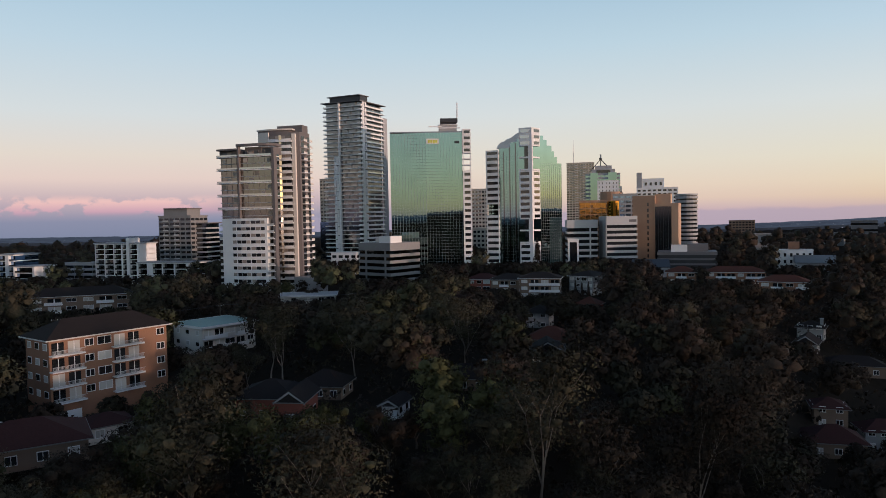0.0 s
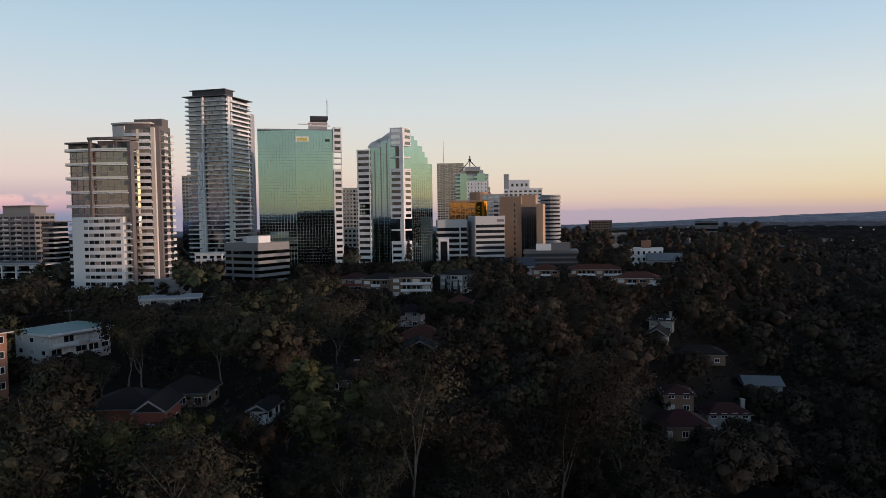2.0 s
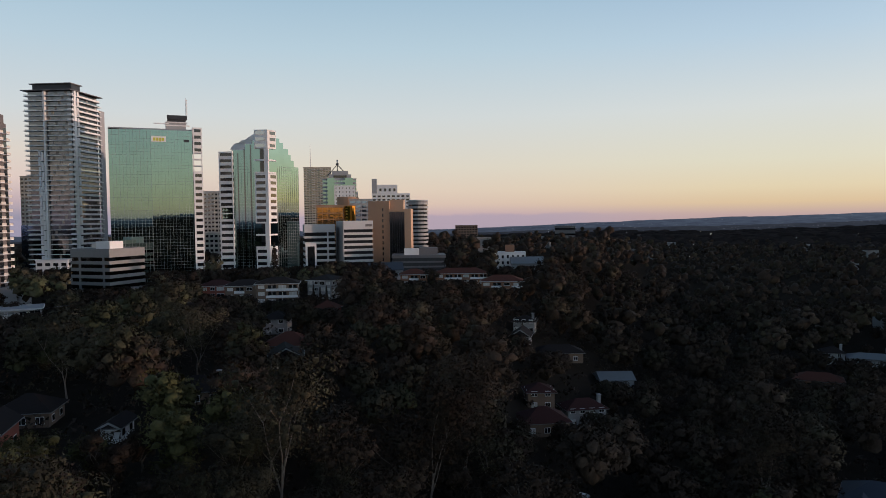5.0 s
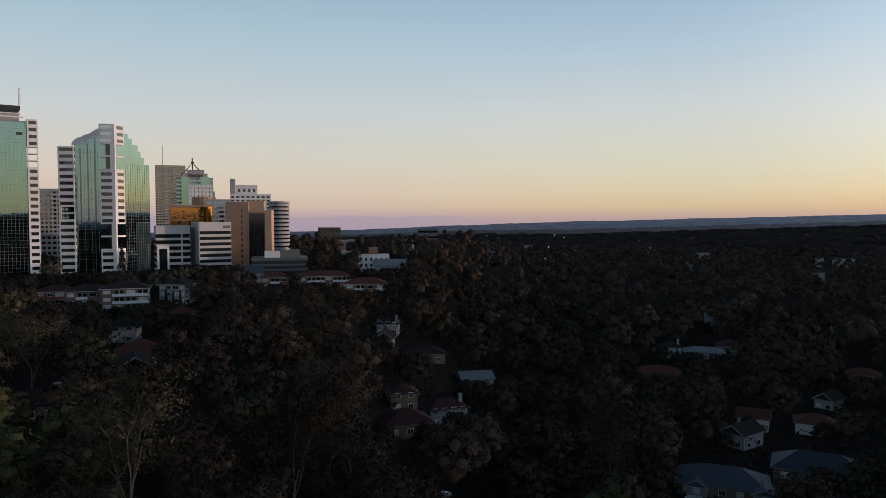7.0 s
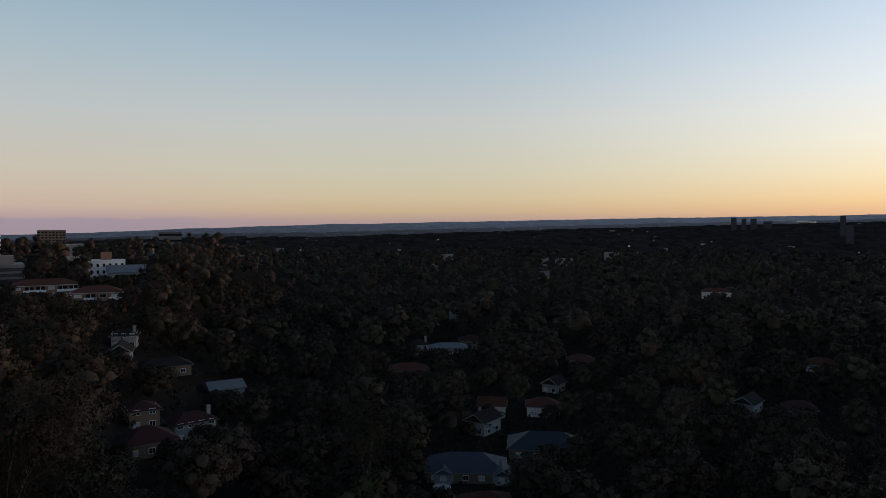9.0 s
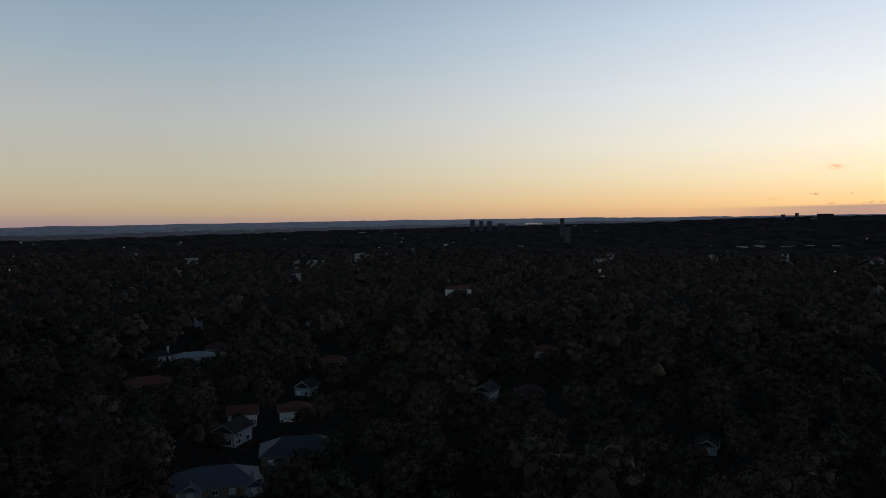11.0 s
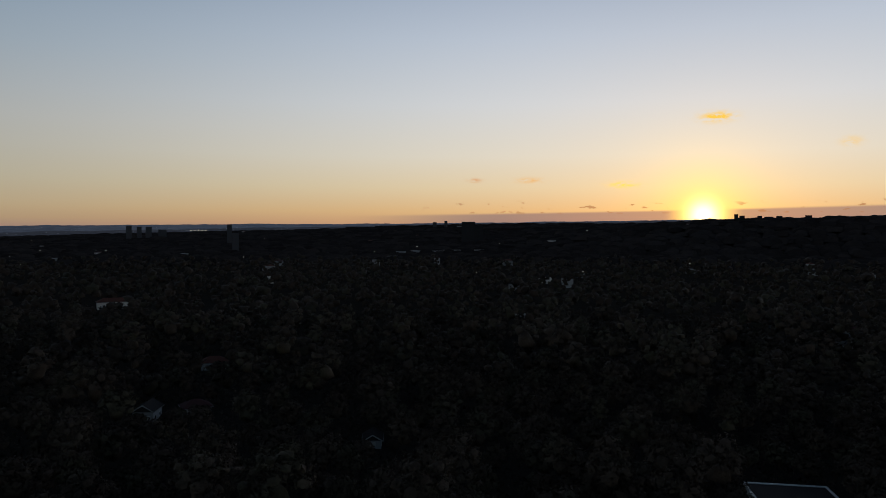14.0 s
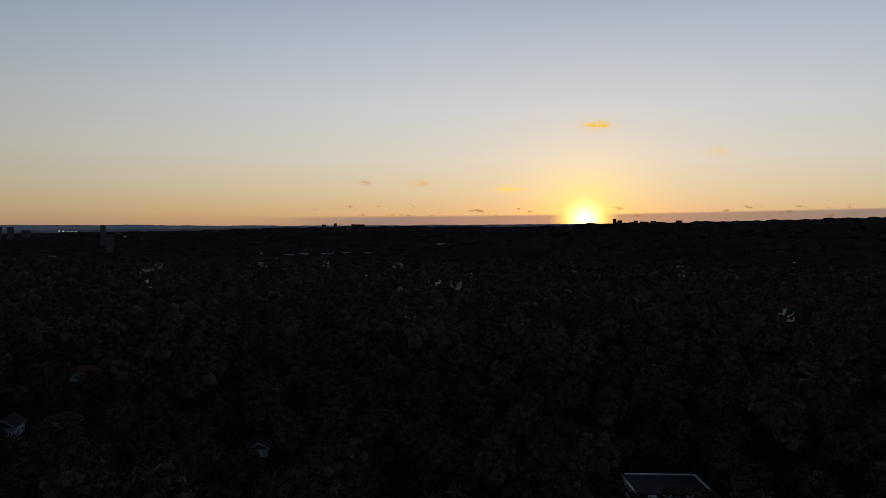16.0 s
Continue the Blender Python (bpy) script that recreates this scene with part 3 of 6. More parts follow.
def tower_c():
    """The tallest white tower of flats."""
    t = thing("apartment_tower", -68.7, 501.1, 0, -26, "tall white apartment tower with balconies and a dark penthouse", "apartment tower")
    w, d, h = 29.5, 31.0, 3.02
    n = 37
    part("core", Geo().box(1.2, w - 1.2, 1.2, d - 1.2, 0, 116.0), SMOKEGLASS, t, "grey glazed walls")
    for i in range(n):
        z = 4.0 + i * h
        s = part("balcony", Geo().prism(plan(w, d, 0, 0.5 + 0.35 * (i % 2)), z, z + 0.42), WHITE, t)
        part("balustrade", Geo().box(-0.4, 7.6, -0.42, -0.36, z + 0.5, z + 0.85).box(-0.4, 7.6, -0.44, -0.36, z + 1.15, z + 1.25), RAIL if i % 3 else BALGLASS, s)
        part("balustrade", Geo().box(13.2, w - 3.0, -0.42, -0.36, z + 0.5, z + 0.7).box(13.2, w - 3.0, -0.44, -0.36, z + 1.1, z + 1.22), BALGLASS if i < 23 else RAIL, s)
        part("balustrade", Geo().box(w + 0.34, w + 0.42, 7, d - 1, z + 0.34, z + 1.2), WHITE if (i * 5) % 7 else BALGLASS, s)
        for k in range(6):
            x = 13.6 + k * 2.2
            if (i * 7 + k * 5) % 3 == 1:
                part("curtain", Geo().box(x, x + 1.5, 1.05, 1.19, z + 0.4, z + 2.7), PANEWARM if (i + k) % 2 else DARKGLASS, t)
        for k in range(7):
            y = 8.0 + k * 3.2
            part("window", Geo().box(w - 1.25, w - 1.1, y, y + 2.0, z + 0.42, z + 2.6), DARKGLASS if (i * 3 + k * 5) % 6 else PANEWARM, t)
        if i < 25:
            for k in range(3):
                part("white_panel", Geo().box(7.6 + k * 1.85, 9.0 + k * 1.85, -0.62, 0.6, z + (0.4 if (i + k) % 2 else 0.0), z + (2.6 if (i + k) % 2 else 3.0)), WHITE, t)
        part("corner_panel", Geo().box(w - 2.6, w + 0.55, -0.55, 1.2, z + 0.42, z + 1.3), WHITE, t)
        part("side_panel", Geo().box(w - 0.6, w + 0.6, 1.6, 4.0, z + 0.42, z + 3.02), WHITE, t)
        part("side_panel", Geo().box(w - 0.6, w + 0.6, 4.9, 6.8, z + 0.42, z + (2.2 if i % 2 else 3.02)), WHITE, t)
    part("wing_wall", Geo().box(11.6, 12.6, -0.7, 1.2, 4, 116), WHITE, t)
    part("roof", Geo().prism([(-1.8, -1.6), (w + 0.4, -1.8), (w + 1.8, d + 1), (-1.6, d)], 116.0, 116.47), DARKGREY, t, "thin flat roof")
    part("penthouse", Geo().box(4.5, w - 0.4, 0.8, 10, 116.47, 120.0), BLACK, t, "dark recessed penthouse")
    part("penthouse_roof", Geo().prism([(2.8, 0), (w - 0.2, -0.6), (w + 0.6, 11), (3.5, 11)], 120.0, 120.5), DARKGREY, t)
    part("rear_wing", Geo().box(w - 1, w + 0.4, d - 0.5, d + 5, 0, 108), GREY, t)
    part("podium", Geo().box(-3, w + 14, -6, 10, 0, 7.5), DARKGREY, t)


def mullions(x0, x1, z0, z1, dx, dz, y=-0.08, th=0.075, face="front"):
    g = Geo()
    for i in range(int((x1 - x0) / dx) + 1):
        x = x0 + i * dx
        if face == "front":
            g.box(x - th / 2, x + th / 2, y, y + 0.1, z0, z1)
        else:
            g.box(y - 0.1, y, x - th / 2, x + th / 2, z0, z1)
    for i in range(int((z1 - z0) / dz) + 1):
        z = z0 + i * dz
        if face == "front":
            g.box(x0, x1, y + 0.02, y + 0.12, z - th / 2, z + th / 2)
        else:
            g.box(y - 0.12, y - 0.02, x0, x1, z - th / 2, z + th / 2)
    return g


MULLION = surface("pale_green_mullion", (0.27, 0.32, 0.32), 0.5, 0.0)


def white_column(owner, x, y, w, d, z0, top, n, gaps, h=3.8, glass=None):
    """A square white corner column with a dark window on each floor; some storeys stand open."""
    for i in range(n):
        z = z0 + i * h
        if z + h > top + 0.5:
            break
        if i in gaps:
            part("open_floor", Geo().box(x, x + w, y, y + d, z, z + 0.6), WHITE, owner)
            part("open_post", Geo().box(x, x + 0.5, y, y + 0.5, z + 0.6, z + h), WHITE, owner)
            part("open_post", Geo().box(x + w - 0.5, x + w, y, y + 0.5, z + 0.6, z + h), WHITE, owner)
        else:
            part("column_block", Geo().box(x, x + w, y, y + d, z, z + h), WHITE, owner)
            g = glass if glass and z > 40 else DARKGLASS
            part("window", Geo().box(x + 0.9, x + w - 0.6, y - 0.05, y + 0.1, z + 1.1, z + 2.9), g, owner)
            part("window", Geo().box(x + w - 0.1, x + w + 0.05, y + 0.6, y + d - 0.9, z + 1.1, z + 2.9), g, owner)


def tower_d():
    t = thing("office_tower", -21.0, 450.5, 0, 1.5, "green mirror-glass office tower with a white corner column", "office tower")
    w, d = 45.3, 30.0
    part("glass_wall", Geo().prism([(0, 2.8), (22.5, 0), (w, 0), (w, d), (0, d)], 0, 89.4), GREENGLASS, t, "green mirror glass curtain wall")
    part("mullion_grid", mullions(22.5, w, 0.5, 89.3, 1.85, 1.9), MULLION, t)
    g = Geo()
    for i in range(13):
        x = i * 1.85
        g.box(x - 0.055, x + 0.055, 2.72 - x * 0.1244, 2.8 - x * 0.1244, 0.5, 89.3)
    for i in range(47):
        z = 0.5 + i * 1.9
        g.faces([(0, 2.72, z), (22.5, -0.08, z), (22.5, -0.08, z + 0.09), (0, 2.72, z + 0.09)], [(0, 1, 2, 3)])
    part("mullion_grid", g, MULLION, t)
    part("parapet", Geo().box(0, w, 0.4, d, 89.4, 90.2), STEEL, t)
    white_column(t, w + 0.3, -0.8, 5.2, 5.5, 4.0, 91.0, 23, (16, 17, 18), 3.8)
    part("side_wall", Geo().box(w + 0.1, w + 0.3, 0.5, 28, 0, 60), GREENGLASS, t)
    part("plant_room", Geo().box(31.5, 42.6, 6, 16, 90.2, 94.6), GREY, t)
    part("plant_slab", Geo().box(31.0, 43.2, 5.2, 16.5, 94.6, 95.1), WHITE, t)
    part("plant_screen", Geo().box(32.2, 42.4, 6, 16, 95.1, 96.5), BLACK, t)
    part("plant_louvre", Geo().prism([(32.0, 5.2), (43.2, 5.2), (42.5, 16), (33, 16)], 96.5, 99.0), BLACK, t, "dark plant-room top")
    part("plant_rail", Geo().box(31, 44.5, 5, 5.2, 92.5, 93.2), WHITE, t)
    part("maintenance_crane", Geo().box(24.5, 33, 4, 4.5, 93.4, 94.0), WHITE, t)
    m = part("mast", Geo().tube((42.8, 8, 96), (42.8, 8, 110), 0.16, 0.08), STEEL, t)
    for k in range(6):
        part("mast_arm", Geo().box(42.8, 43.7, 7.9, 8.1, 100 + k * 1.6, 101 + k * 1.6), WHITE, m)
    part("louvre", Geo().box(40.6, 43.6, -0.25, 0.1, 82.6, 84.0), BLACK, t)
    s = part("sign_board", Geo().box(22.8, 30.8, -0.5, 0.0, 82.4, 85.6), WHITE, t, "white rooftop sign with yellow-green marks")
    for k in range(4):
        x = 23.8 + k * 1.6
        part("sign_mark", Geo().prism([(x, -0.6), (x + 1.25, -0.6), (x + 1.25, -0.5), (x, -0.5)], 83.0 if k != 2 else 82.7, 84.8), SIGNYELLOW, s)


def tower_e():
    t = thing("office_tower", 40.5, 457.3, 0, -25, "green mirror-glass office tower with stepped top and white columns", "office tower")
    w = 29.1
    # left front, stepping up towards the corner
    part("glass_wall", Geo().prism([(0.4, 0.4), (w, 0.4), (w + 4, 8), (w, 14), (0.4, 14)], 0, 76.5), GREENGLASS, t)
    part("glass_wall", Geo().box(8.0, w, 0.41, 12, 76.5, 79.0), GREENGLASS, t)
    part("glass_wall", Geo().box(11.0, w, 0.42, 12, 79.0, 82.4), GREENGLASS, t)
    part("glass_wall", Geo().box(15.5, w, 0.43, 12, 82.4, 84.4), GREENGLASS, t)
    for k in range(3):
        x = 10.6 + k * 4.0
        part("dark_groove", Geo().box(x, x + 0.7, 0.25, 0.45, 4, 82 - 2.5 * (2 - k)), SMOKEGLASS, t)
    # white curved roof steps, rising to the corner column
    for low, run in (((79.0, 11.0), ((6.4, 79.2), (7.0, 80.6), (8.4, 82.2), (10.2, 83.2), (15.5, 83.6))), ((82.4, 15.5), ((11.6, 83.3), (13.2, 84.6), (15.6, 85.2), (20, 85.4))), ((84.4, w - 7.0), ((15.8, 85.3), (18.2, 86.8), (20.4, 88.2), (w - 2, 88.8)))):
        g = Geo()
        n = len(run)
        vs = [(x, yy, z) for yy in (0.36, 12.0) for x, z in run] + [(x, yy, low[0]) for yy in (0.36, 12.0) for x, z in run]
        fs = []
        for k in range(n - 1):
            fs += [(k, k + 1, n + k + 1, n + k), (2 * n + k, 2 * n + k + 1, k + 1, k), (n + k, n + k + 1, 3 * n + k + 1, 3 * n + k)]
        fs += [(0, n, 3 * n, 2 * n), (n - 1, 3 * n - 1, 4 * n - 1, 2 * n - 1)]
        part("roof_step", g.faces(vs, fs), WHITE, t, "white curved roof step")
    # right front, turned to the sunset, stepping down to its far end
    turn = (w - 0.2, 0.2, 61)
    for a, b, z in ((0, 11.5, 86.5), (11.5, 14.6, 84.0), (14.6, 19.0, 80.5), (19.0, 21.2, 77.0), (21.2, 23.9, 73.5), (23.9, 28, 69.5)):
        part("glass_wall", Geo().box(a + 0.01, b, 0.4, 13, 0, z).turn(*turn), GREENGLASS, t)
    part("mullion_grid", mullions(9.2, w - 8.5, 0.5, 76.0, 1.85, 1.9, 0.3), MULLION, t)
    part("mullion_grid", mullions(7.4, 28, 0.5, 69.3, 1.85, 1.9, 0.3).turn(*turn), MULLION, t)
    white_column(t, -0.6, -0.9, 8.6, 5.0, 2.0, 79.0, 20, (9, 10), 3.8)
    # the corner column stands out on both faces
    for i in range(23):
        z = 3.5 + i * 3.8
        left, right = Geo(), Geo()
        if i in (4, 5, 6, 7, 16, 17, 18, 19):
            part("corner_post", Geo().box(w - 1.6, w + 0.9, -1.0, 1.4, z, z + 3.8), WHITE, t)
            part("recess_glass", Geo().box(w - 4.2, w - 1.7, -0.4, 0.3, z, z + 3.8), DARKGLASS, t)
            if i in (4, 6, 16, 18):
                part("open_floor", left.box(w - 7.4, w + 0.9, -1.2, 1.0, z + 0.1, z + 1.1), WHITE, t)
                part("open_floor", right.box(0.4, 7.0, -0.9, 1.0, z + 0.1, z + 1.1).turn(*turn), WHITE, t)
        else:
            part("column_block", left.box(w - 7.4, w + 0.9, -1.2, 1.5, z, z + 3.8), WHITE, t)
            part("column_block", right.box(0.4, 7.0, -1.0, 1.5, z, z + 3.79).turn(*turn), WHITE, t)
            part("window", Geo().box(w - 6.6, w - 0.9, -1.25, -1.1, z + 1.0, z + 2.9), DARKGLASS if z < 66 else BALGLASS, t)
            part("window", Geo().box(1.8, 6.4, -1.05, -0.9, z + 1.0, z + 2.9).turn(*turn), SMOKEGLASS, t)


def banded_office(name, x, y, rot, w, d, z1, n, wall, glass, label, h=3.6, top=3.0, posts=(), z0=0.0, band=1.7):
    """A low office: window bands between solid bands."""
    t = thing(name, x, y, z0, rot, label, "office building")
    zt = z1 - z0
    part("core", Geo().box(0.4, w - 0.4, 0.4, d - 0.4, 0, zt - 0.3), glass, t)
    part("parapet", Geo().box(0, w, 0, d, zt - top, zt), wall, t)
    for i in range(n):
        z = zt - top - (i + 1) * h
        if z > -band:
            part("band", Geo().box(0, w, 0, d, max(z, 0), z + band), wall, t)
    for xx in posts:
        part("post", Geo().box(xx, xx + 0.9, -0.15, 0.5, 0, zt - top), wall, t)
    return t


def grid_block(name, x, y, rot, w, d, z1, nx, wall, label, h=3.0, z0=0.0, glass=None, ny=3, cat="apartment building", slab=0.0, wx=0.62, balcony=()):
    """A block with separate windows on the front and right side, floor by floor."""
    t = thing(name, x, y, z0, rot, label, cat)
    zt = z1 - z0
    part("wall", Geo().box(0, w, 0, d, 0, zt), wall, t)
    n = int((zt - 0.8) / h)
    sx, sy = w / nx, d / max(ny, 1)
    fm = Geo().box(0, sx * wx, 0, 0.1, 0, h * 0.5).mesh("window", glass or DARKGLASS)
    sm = Geo().box(0, 0.1, 0, sy * wx, 0, h * 0.5).mesh("window", glass or DARKGLASS)
    for i in range(n):
        z = zt - 0.8 - (i + 1) * h + h * 0.32
        for k in range(nx):
            ob = new("window", fm)
            ob.parent, ob.location = t, (k * sx + sx * (1 - wx) / 2, -0.05, z)
            if k in balcony:
                b = part("balcony", Geo().box(k * sx, k * sx + sx, -1.3, 0, z - h * 0.3, z - h * 0.3 + 0.3), wall if slab == 0 else WHITE, t)
                part("balustrade", Geo().box(k * sx, k * sx + sx, -1.3, -1.2, z - h * 0.3 + 0.3, z - h * 0.3 + 1.1), RAIL, b)
        for k in range(ny):
            for xx in (w - 0.05, -0.05):
                ob = new("window", sm)
                ob.parent, ob.location = t, (xx, k * sy + sy * (1 - wx) / 2, z)
    part("roof_edge", Geo().box(-0.25, w + 0.25, -0.25, d + 0.25, zt, zt + 0.4), wall, t)
    return t


tower_a()
tower_b()
tower_c()
tower_d()
tower_e()
t = banded_office("office_building", -38.5, 411.6, -42, 25.5, 24.4, 22.3, 5, MIDGREY, SMOKEGLASS, "low grey concrete office with dark window bands", 3.55, 4.3, (5.5, 21.0))
part("plant_room", Geo().box(14, 23, 3, 12, 22.3, 26.0), WHITE, t)
part("plant_room", Geo().box(4, 13, 10, 20, 22.3, 24.6), CREAM, t)

# behind the green towers
grid_block("apartment_building", 37.3, 563, -22, 13.5, 22, 57.6, 5, CREAM, "cream apartment block with small windows", 3.0, balcony=(2,), ny=6, glass=BRONZEGLASS)
grid_block("apartment_building", 36.0, 540, -18, 16, 12, 27, 5, CREAM, "cream rendered lower block", 3.4)
t = grid_block("apartment_tower", 176.7, 882.5, -12, 33.5, 20, 100.2, 10, BEIGE, "distant beige residential tower with a roof antenna", 3.05, balcony=(3, 6), wx=0.72, glass=BRONZEGLASS)
part("antenna", Geo().tube((8.5, 6, 100), (8.5, 6, 129), 0.5, 0.15), STEEL, t)
t = grid_block("office_tower", 159.0, 702.2, -14, 33.5, 24, 76, 9, GREY, "grey and green glass office tower with a tripod frame on top", 3.8, glass=GREENGLASS, wx=0.85)
part("glass_bay", Geo().box(5, 12, -1.2, 6, 20, 77), GREENGLASS, t)
part("glass_bay", Geo().box(22, 30, -1.2, 6, 20, 77), GREENGLASS, t)
part("crown", Geo().box(6.5, 28.5, 1, 20, 76, 80.5), GREY, t)
part("crown", Geo().box(9.5, 25.5, 2, 18, 80.5, 84.0), GREY, t)
part("crown_glass", Geo().box(11, 24, 0.8, 2, 77, 79.6), DARKGLASS, t)
for a, b in (((5.0, 3, 79), (14.8, 8, 90.5)), ((25.5, 3, 79), (15.2, 8, 90.5)), ((15, 16, 83), (15, 8, 90.5))):
    part("tripod_leg", Geo().tube(a, b, 0.5, 0.4), BLACK, t)
part("beacon", Geo().box(13.6, 16.4, 6.8, 9.2, 90.5, 92), BLACK, t)
part("beacon", Geo().box(14.3, 15.7, 7.3, 8.7, 92, 95.5), STEEL, t)
t = grid_block("office_building", 168.0, 690, -14, 20, 10, 68.5, 6, WHITE, "white office block with few windows", 3.6, wx=0.2)
t = thing("office_building", 146.0, 595, 0, -14, "brown round plant drum on an office roof", "office building")
part("drum", Geo().prism([(10 + 9 * math.cos(a * 0.3927), 8 + 8 * math.sin(a * 0.3927)) for a in range(16)], 0, 55.0), BROWN, t)
t = grid_block("office_building", 118.9, 547.2, -14, 30.0, 20, 46.6, 7, BROWN, "gold mirror-glass office building", 3.6, glass=GOLDGLASS, wx=0.88)
part("gold_wall", Geo().box(0.6, 9.2, -0.5, 0.2, 26, 45.4), GOLDGLASS, t)
part("gold_wall", Geo().box(10.4, 20, -0.5, 0.2, 26, 45.4), GOLDGLASS, t)
for k in range(5):
    part("frame", Geo().box(0.4, 20.4, -0.62, -0.4, 26.2 + k * 4.7, 26.9 + k * 4.7), BROWN, t)
for k in range(6):
    part("frame", Geo().box(0.5 + k * 4.0, 0.75 + k * 4.0, -0.6, -0.4, 26, 45.4), BROWN, t)
part("gold_bay", Geo().prism([(25.5 + 4.6 * math.cos(a * 0.3927), 1.2 + 4.6 * math.sin(a * 0.3927)) for a in range(16)], 14, 46), BAYGLASS, t, "curved gold glass bay")
t = grid_block("office_building", 151.3, 570.3, -14, 19, 16, 52.0, 4, GREY, "blue-grey office block with white floor bands", 3.6, glass=BLUEGLASS, wx=0.8)
for a in ((0, 0), (5, 0), (2.5, 4)):
    part("aerial_frame", Geo().tube((4 + a[0], 2 + a[1], 50), (6.5, 4, 55), 0.3, 0.25), BLACK, t)
part("aerial_frame", Geo().box(5.9, 7.1, 3.4, 4.6, 55, 58.5), STEEL, t)
t = banded_office("office_building", 92.0, 460.9, -8, 19.8, 18, 32.7, 7, OFFWHITE, DARKGLASS, "white low office with broad dark windows", 3.8, 5.2, (14.5,), band=1.5)
part("entrance_frame", Geo().box(0.5, 7.5, -1.0, 0.3, 0, 20.5), WHITE, t)
part("entrance_glass", Geo().box(1.8, 6.3, -1.15, -0.95, 0, 18.5), DARKGLASS, t)
t = banded_office("office_building", 115.2, 450.5, -2, 19.7, 22.3, 34.8, 8, OFFWHITE, DARKGLASS, "white and black striped office building", 3.55, 5.6, band=1.6)
part("side_wall", Geo().box(-0.3, 0.3, -0.2, 22, 0, 34.5), GREY, t)
part("logo_mark", Geo().box(14.5, 19.0, -0.2, 0.0, 31.0, 32.6), DARKGREY, t)
t = thing("office_tower", 139.0, 474.5, 0, -26, "brown stone office tower with a dark glass front and tan side", "office tower")
part("left_block", Geo().box(0, 14.5, 0, 15, 0, 48.0), BROWN, t)
part("right_block", Geo().box(14.5, 29.5, -1.5, 14, 0, 42.6), TAN, t, "tan stone side wall")
part("dark_glass", Geo().box(14.9, 25.2, -1.7, -1.4, 3, 40.5), DARKGLASS, t)
for k in range(7):
    part("glass_rib", Geo().box(15.2 + k * 1.6, 15.4 + k * 1.6, -1.8, -1.6, 3, 40.5), BLACK, t)
part("top_band", Geo().box(14.5, 29.7, -1.8, 0, 40.9, 42.0), TAN, t)
for k in range(11):
    part("slit_window", Geo().box(9.6, 10.5, -0.06, 0.1, 3 + k * 3.8, 5.2 + k * 3.8), DARKGLASS, t)
part("roof_room", Geo().box(14, 24, 4, 12, 42.6, 49), TAN, t)
t = thing("apartment_tower", 187.1, 527.8, 0, -20, "rounded grey tower with stacked pale floor bands", "apartment tower")
ring = [(7.6 + 8.2 * math.cos(a * 0.3142), 8 + 8.2 * math.sin(a * 0.3142)) for a in range(20)]
ring2 = [(7.6 + 7.6 * math.cos(a * 0.3142), 8 + 7.6 * math.sin(a * 0.3142)) for a in range(20)]
part("core", Geo().prism(ring2, 0, 49.5), DARKGLASS, t)
for k in range(16):
    part("floor_band", Geo().prism(ring, 1.0 + k * 3.05, 2.7 + k * 3.05), GREY, t)
part("roof", Geo().prism(ring, 49.0, 50.3), GREY, t)
t = grid_block("apartment_building", 177.6, 594.0, -18, 32.8, 16, 57.3, 8, WHITE, "white stepped apartment block with a tall lift shaft", 3.0)
part("upper_block", Geo().box(4.5, 22, 1, 14, 57.3, 65.2), WHITE, t)
part("shaft", Geo().box(0, 4.2, 0.5, 10, 57.3, 70.3), GREY, t)
for k in range(4):
    part("window", Geo().box(6.5 + k * 4, 8.3 + k * 4, 0.9, 1.1, 59.5, 62), DARKGLASS, t)
# multi-storey car park and shed
t = banded_office("car_park", 141.7, 432.4, -20, 34.5, 26, 12.4, 3, DARKGREY, BLACK, "grey open car park with dark decks and a white roof box", 3.1, 1.8, band=1.1)
part("roof_box", Geo().box(8, 17.5, 4, 8, 12.4, 16.6), WHITE, t)
part("roof_box", Geo().box(17.5, 29.5, 4, 14, 12.4, 17.0), DARKGREY, t)
t = thing("shed", 115.3, 393.5, 0, -16, "low shed with a pale blue-grey sheet roof", "shed")
part("wall", Geo().box(0, 19.5, 0, 14, 0, 6.5), GREY, t)
part("roof", Geo().faces([(-0.5, -0.5, 6.5), (20, -0.5, 6.5), (20, 14.5, 10), (-0.5, 14.5, 10), (-0.5, -0.5, 6.2), (20, -0.5, 6.2), (20, 14.5, 6.2), (-0.5, 14.5, 6.2)],
                         [(0, 1, 2, 3), (4, 7, 6, 5), (0, 4, 5, 1), (1, 5, 6, 2), (2, 6, 7, 3), (3, 7, 4, 0)]), TIN_BLUE, t)
# towards the east
t = grid_block("apartment_tower", -171.6, 464.7, -18, 24.0, 18, 40.0, 6, MIDGREY, "grey concrete apartment tower with recessed balconies", 3.0, balcony=(1, 3), ny=4, wx=0.78)
part("upper_block", Geo().box(2.5, 20, 2, 16, 40, 44.5), MIDGREY, t)
part("roof", Geo().box(3.5, 21, 0.5, 17, 44.5, 45.2), TAUPE, t, "brown overhanging roof")
part("side_wing", Geo().box(24, 31, 6, 20, 0, 35), SMOKEGLASS, t)
for k in range(11):
    part("wing_band", Geo().box(24, 31.4, 5.6, 20, 1 + k * 3.05, 2.0 + k * 3.05), GREY, t)
part("wing_roof", Geo().box(23.5, 33, 5, 21, 35, 35.6), TAUPE, t)


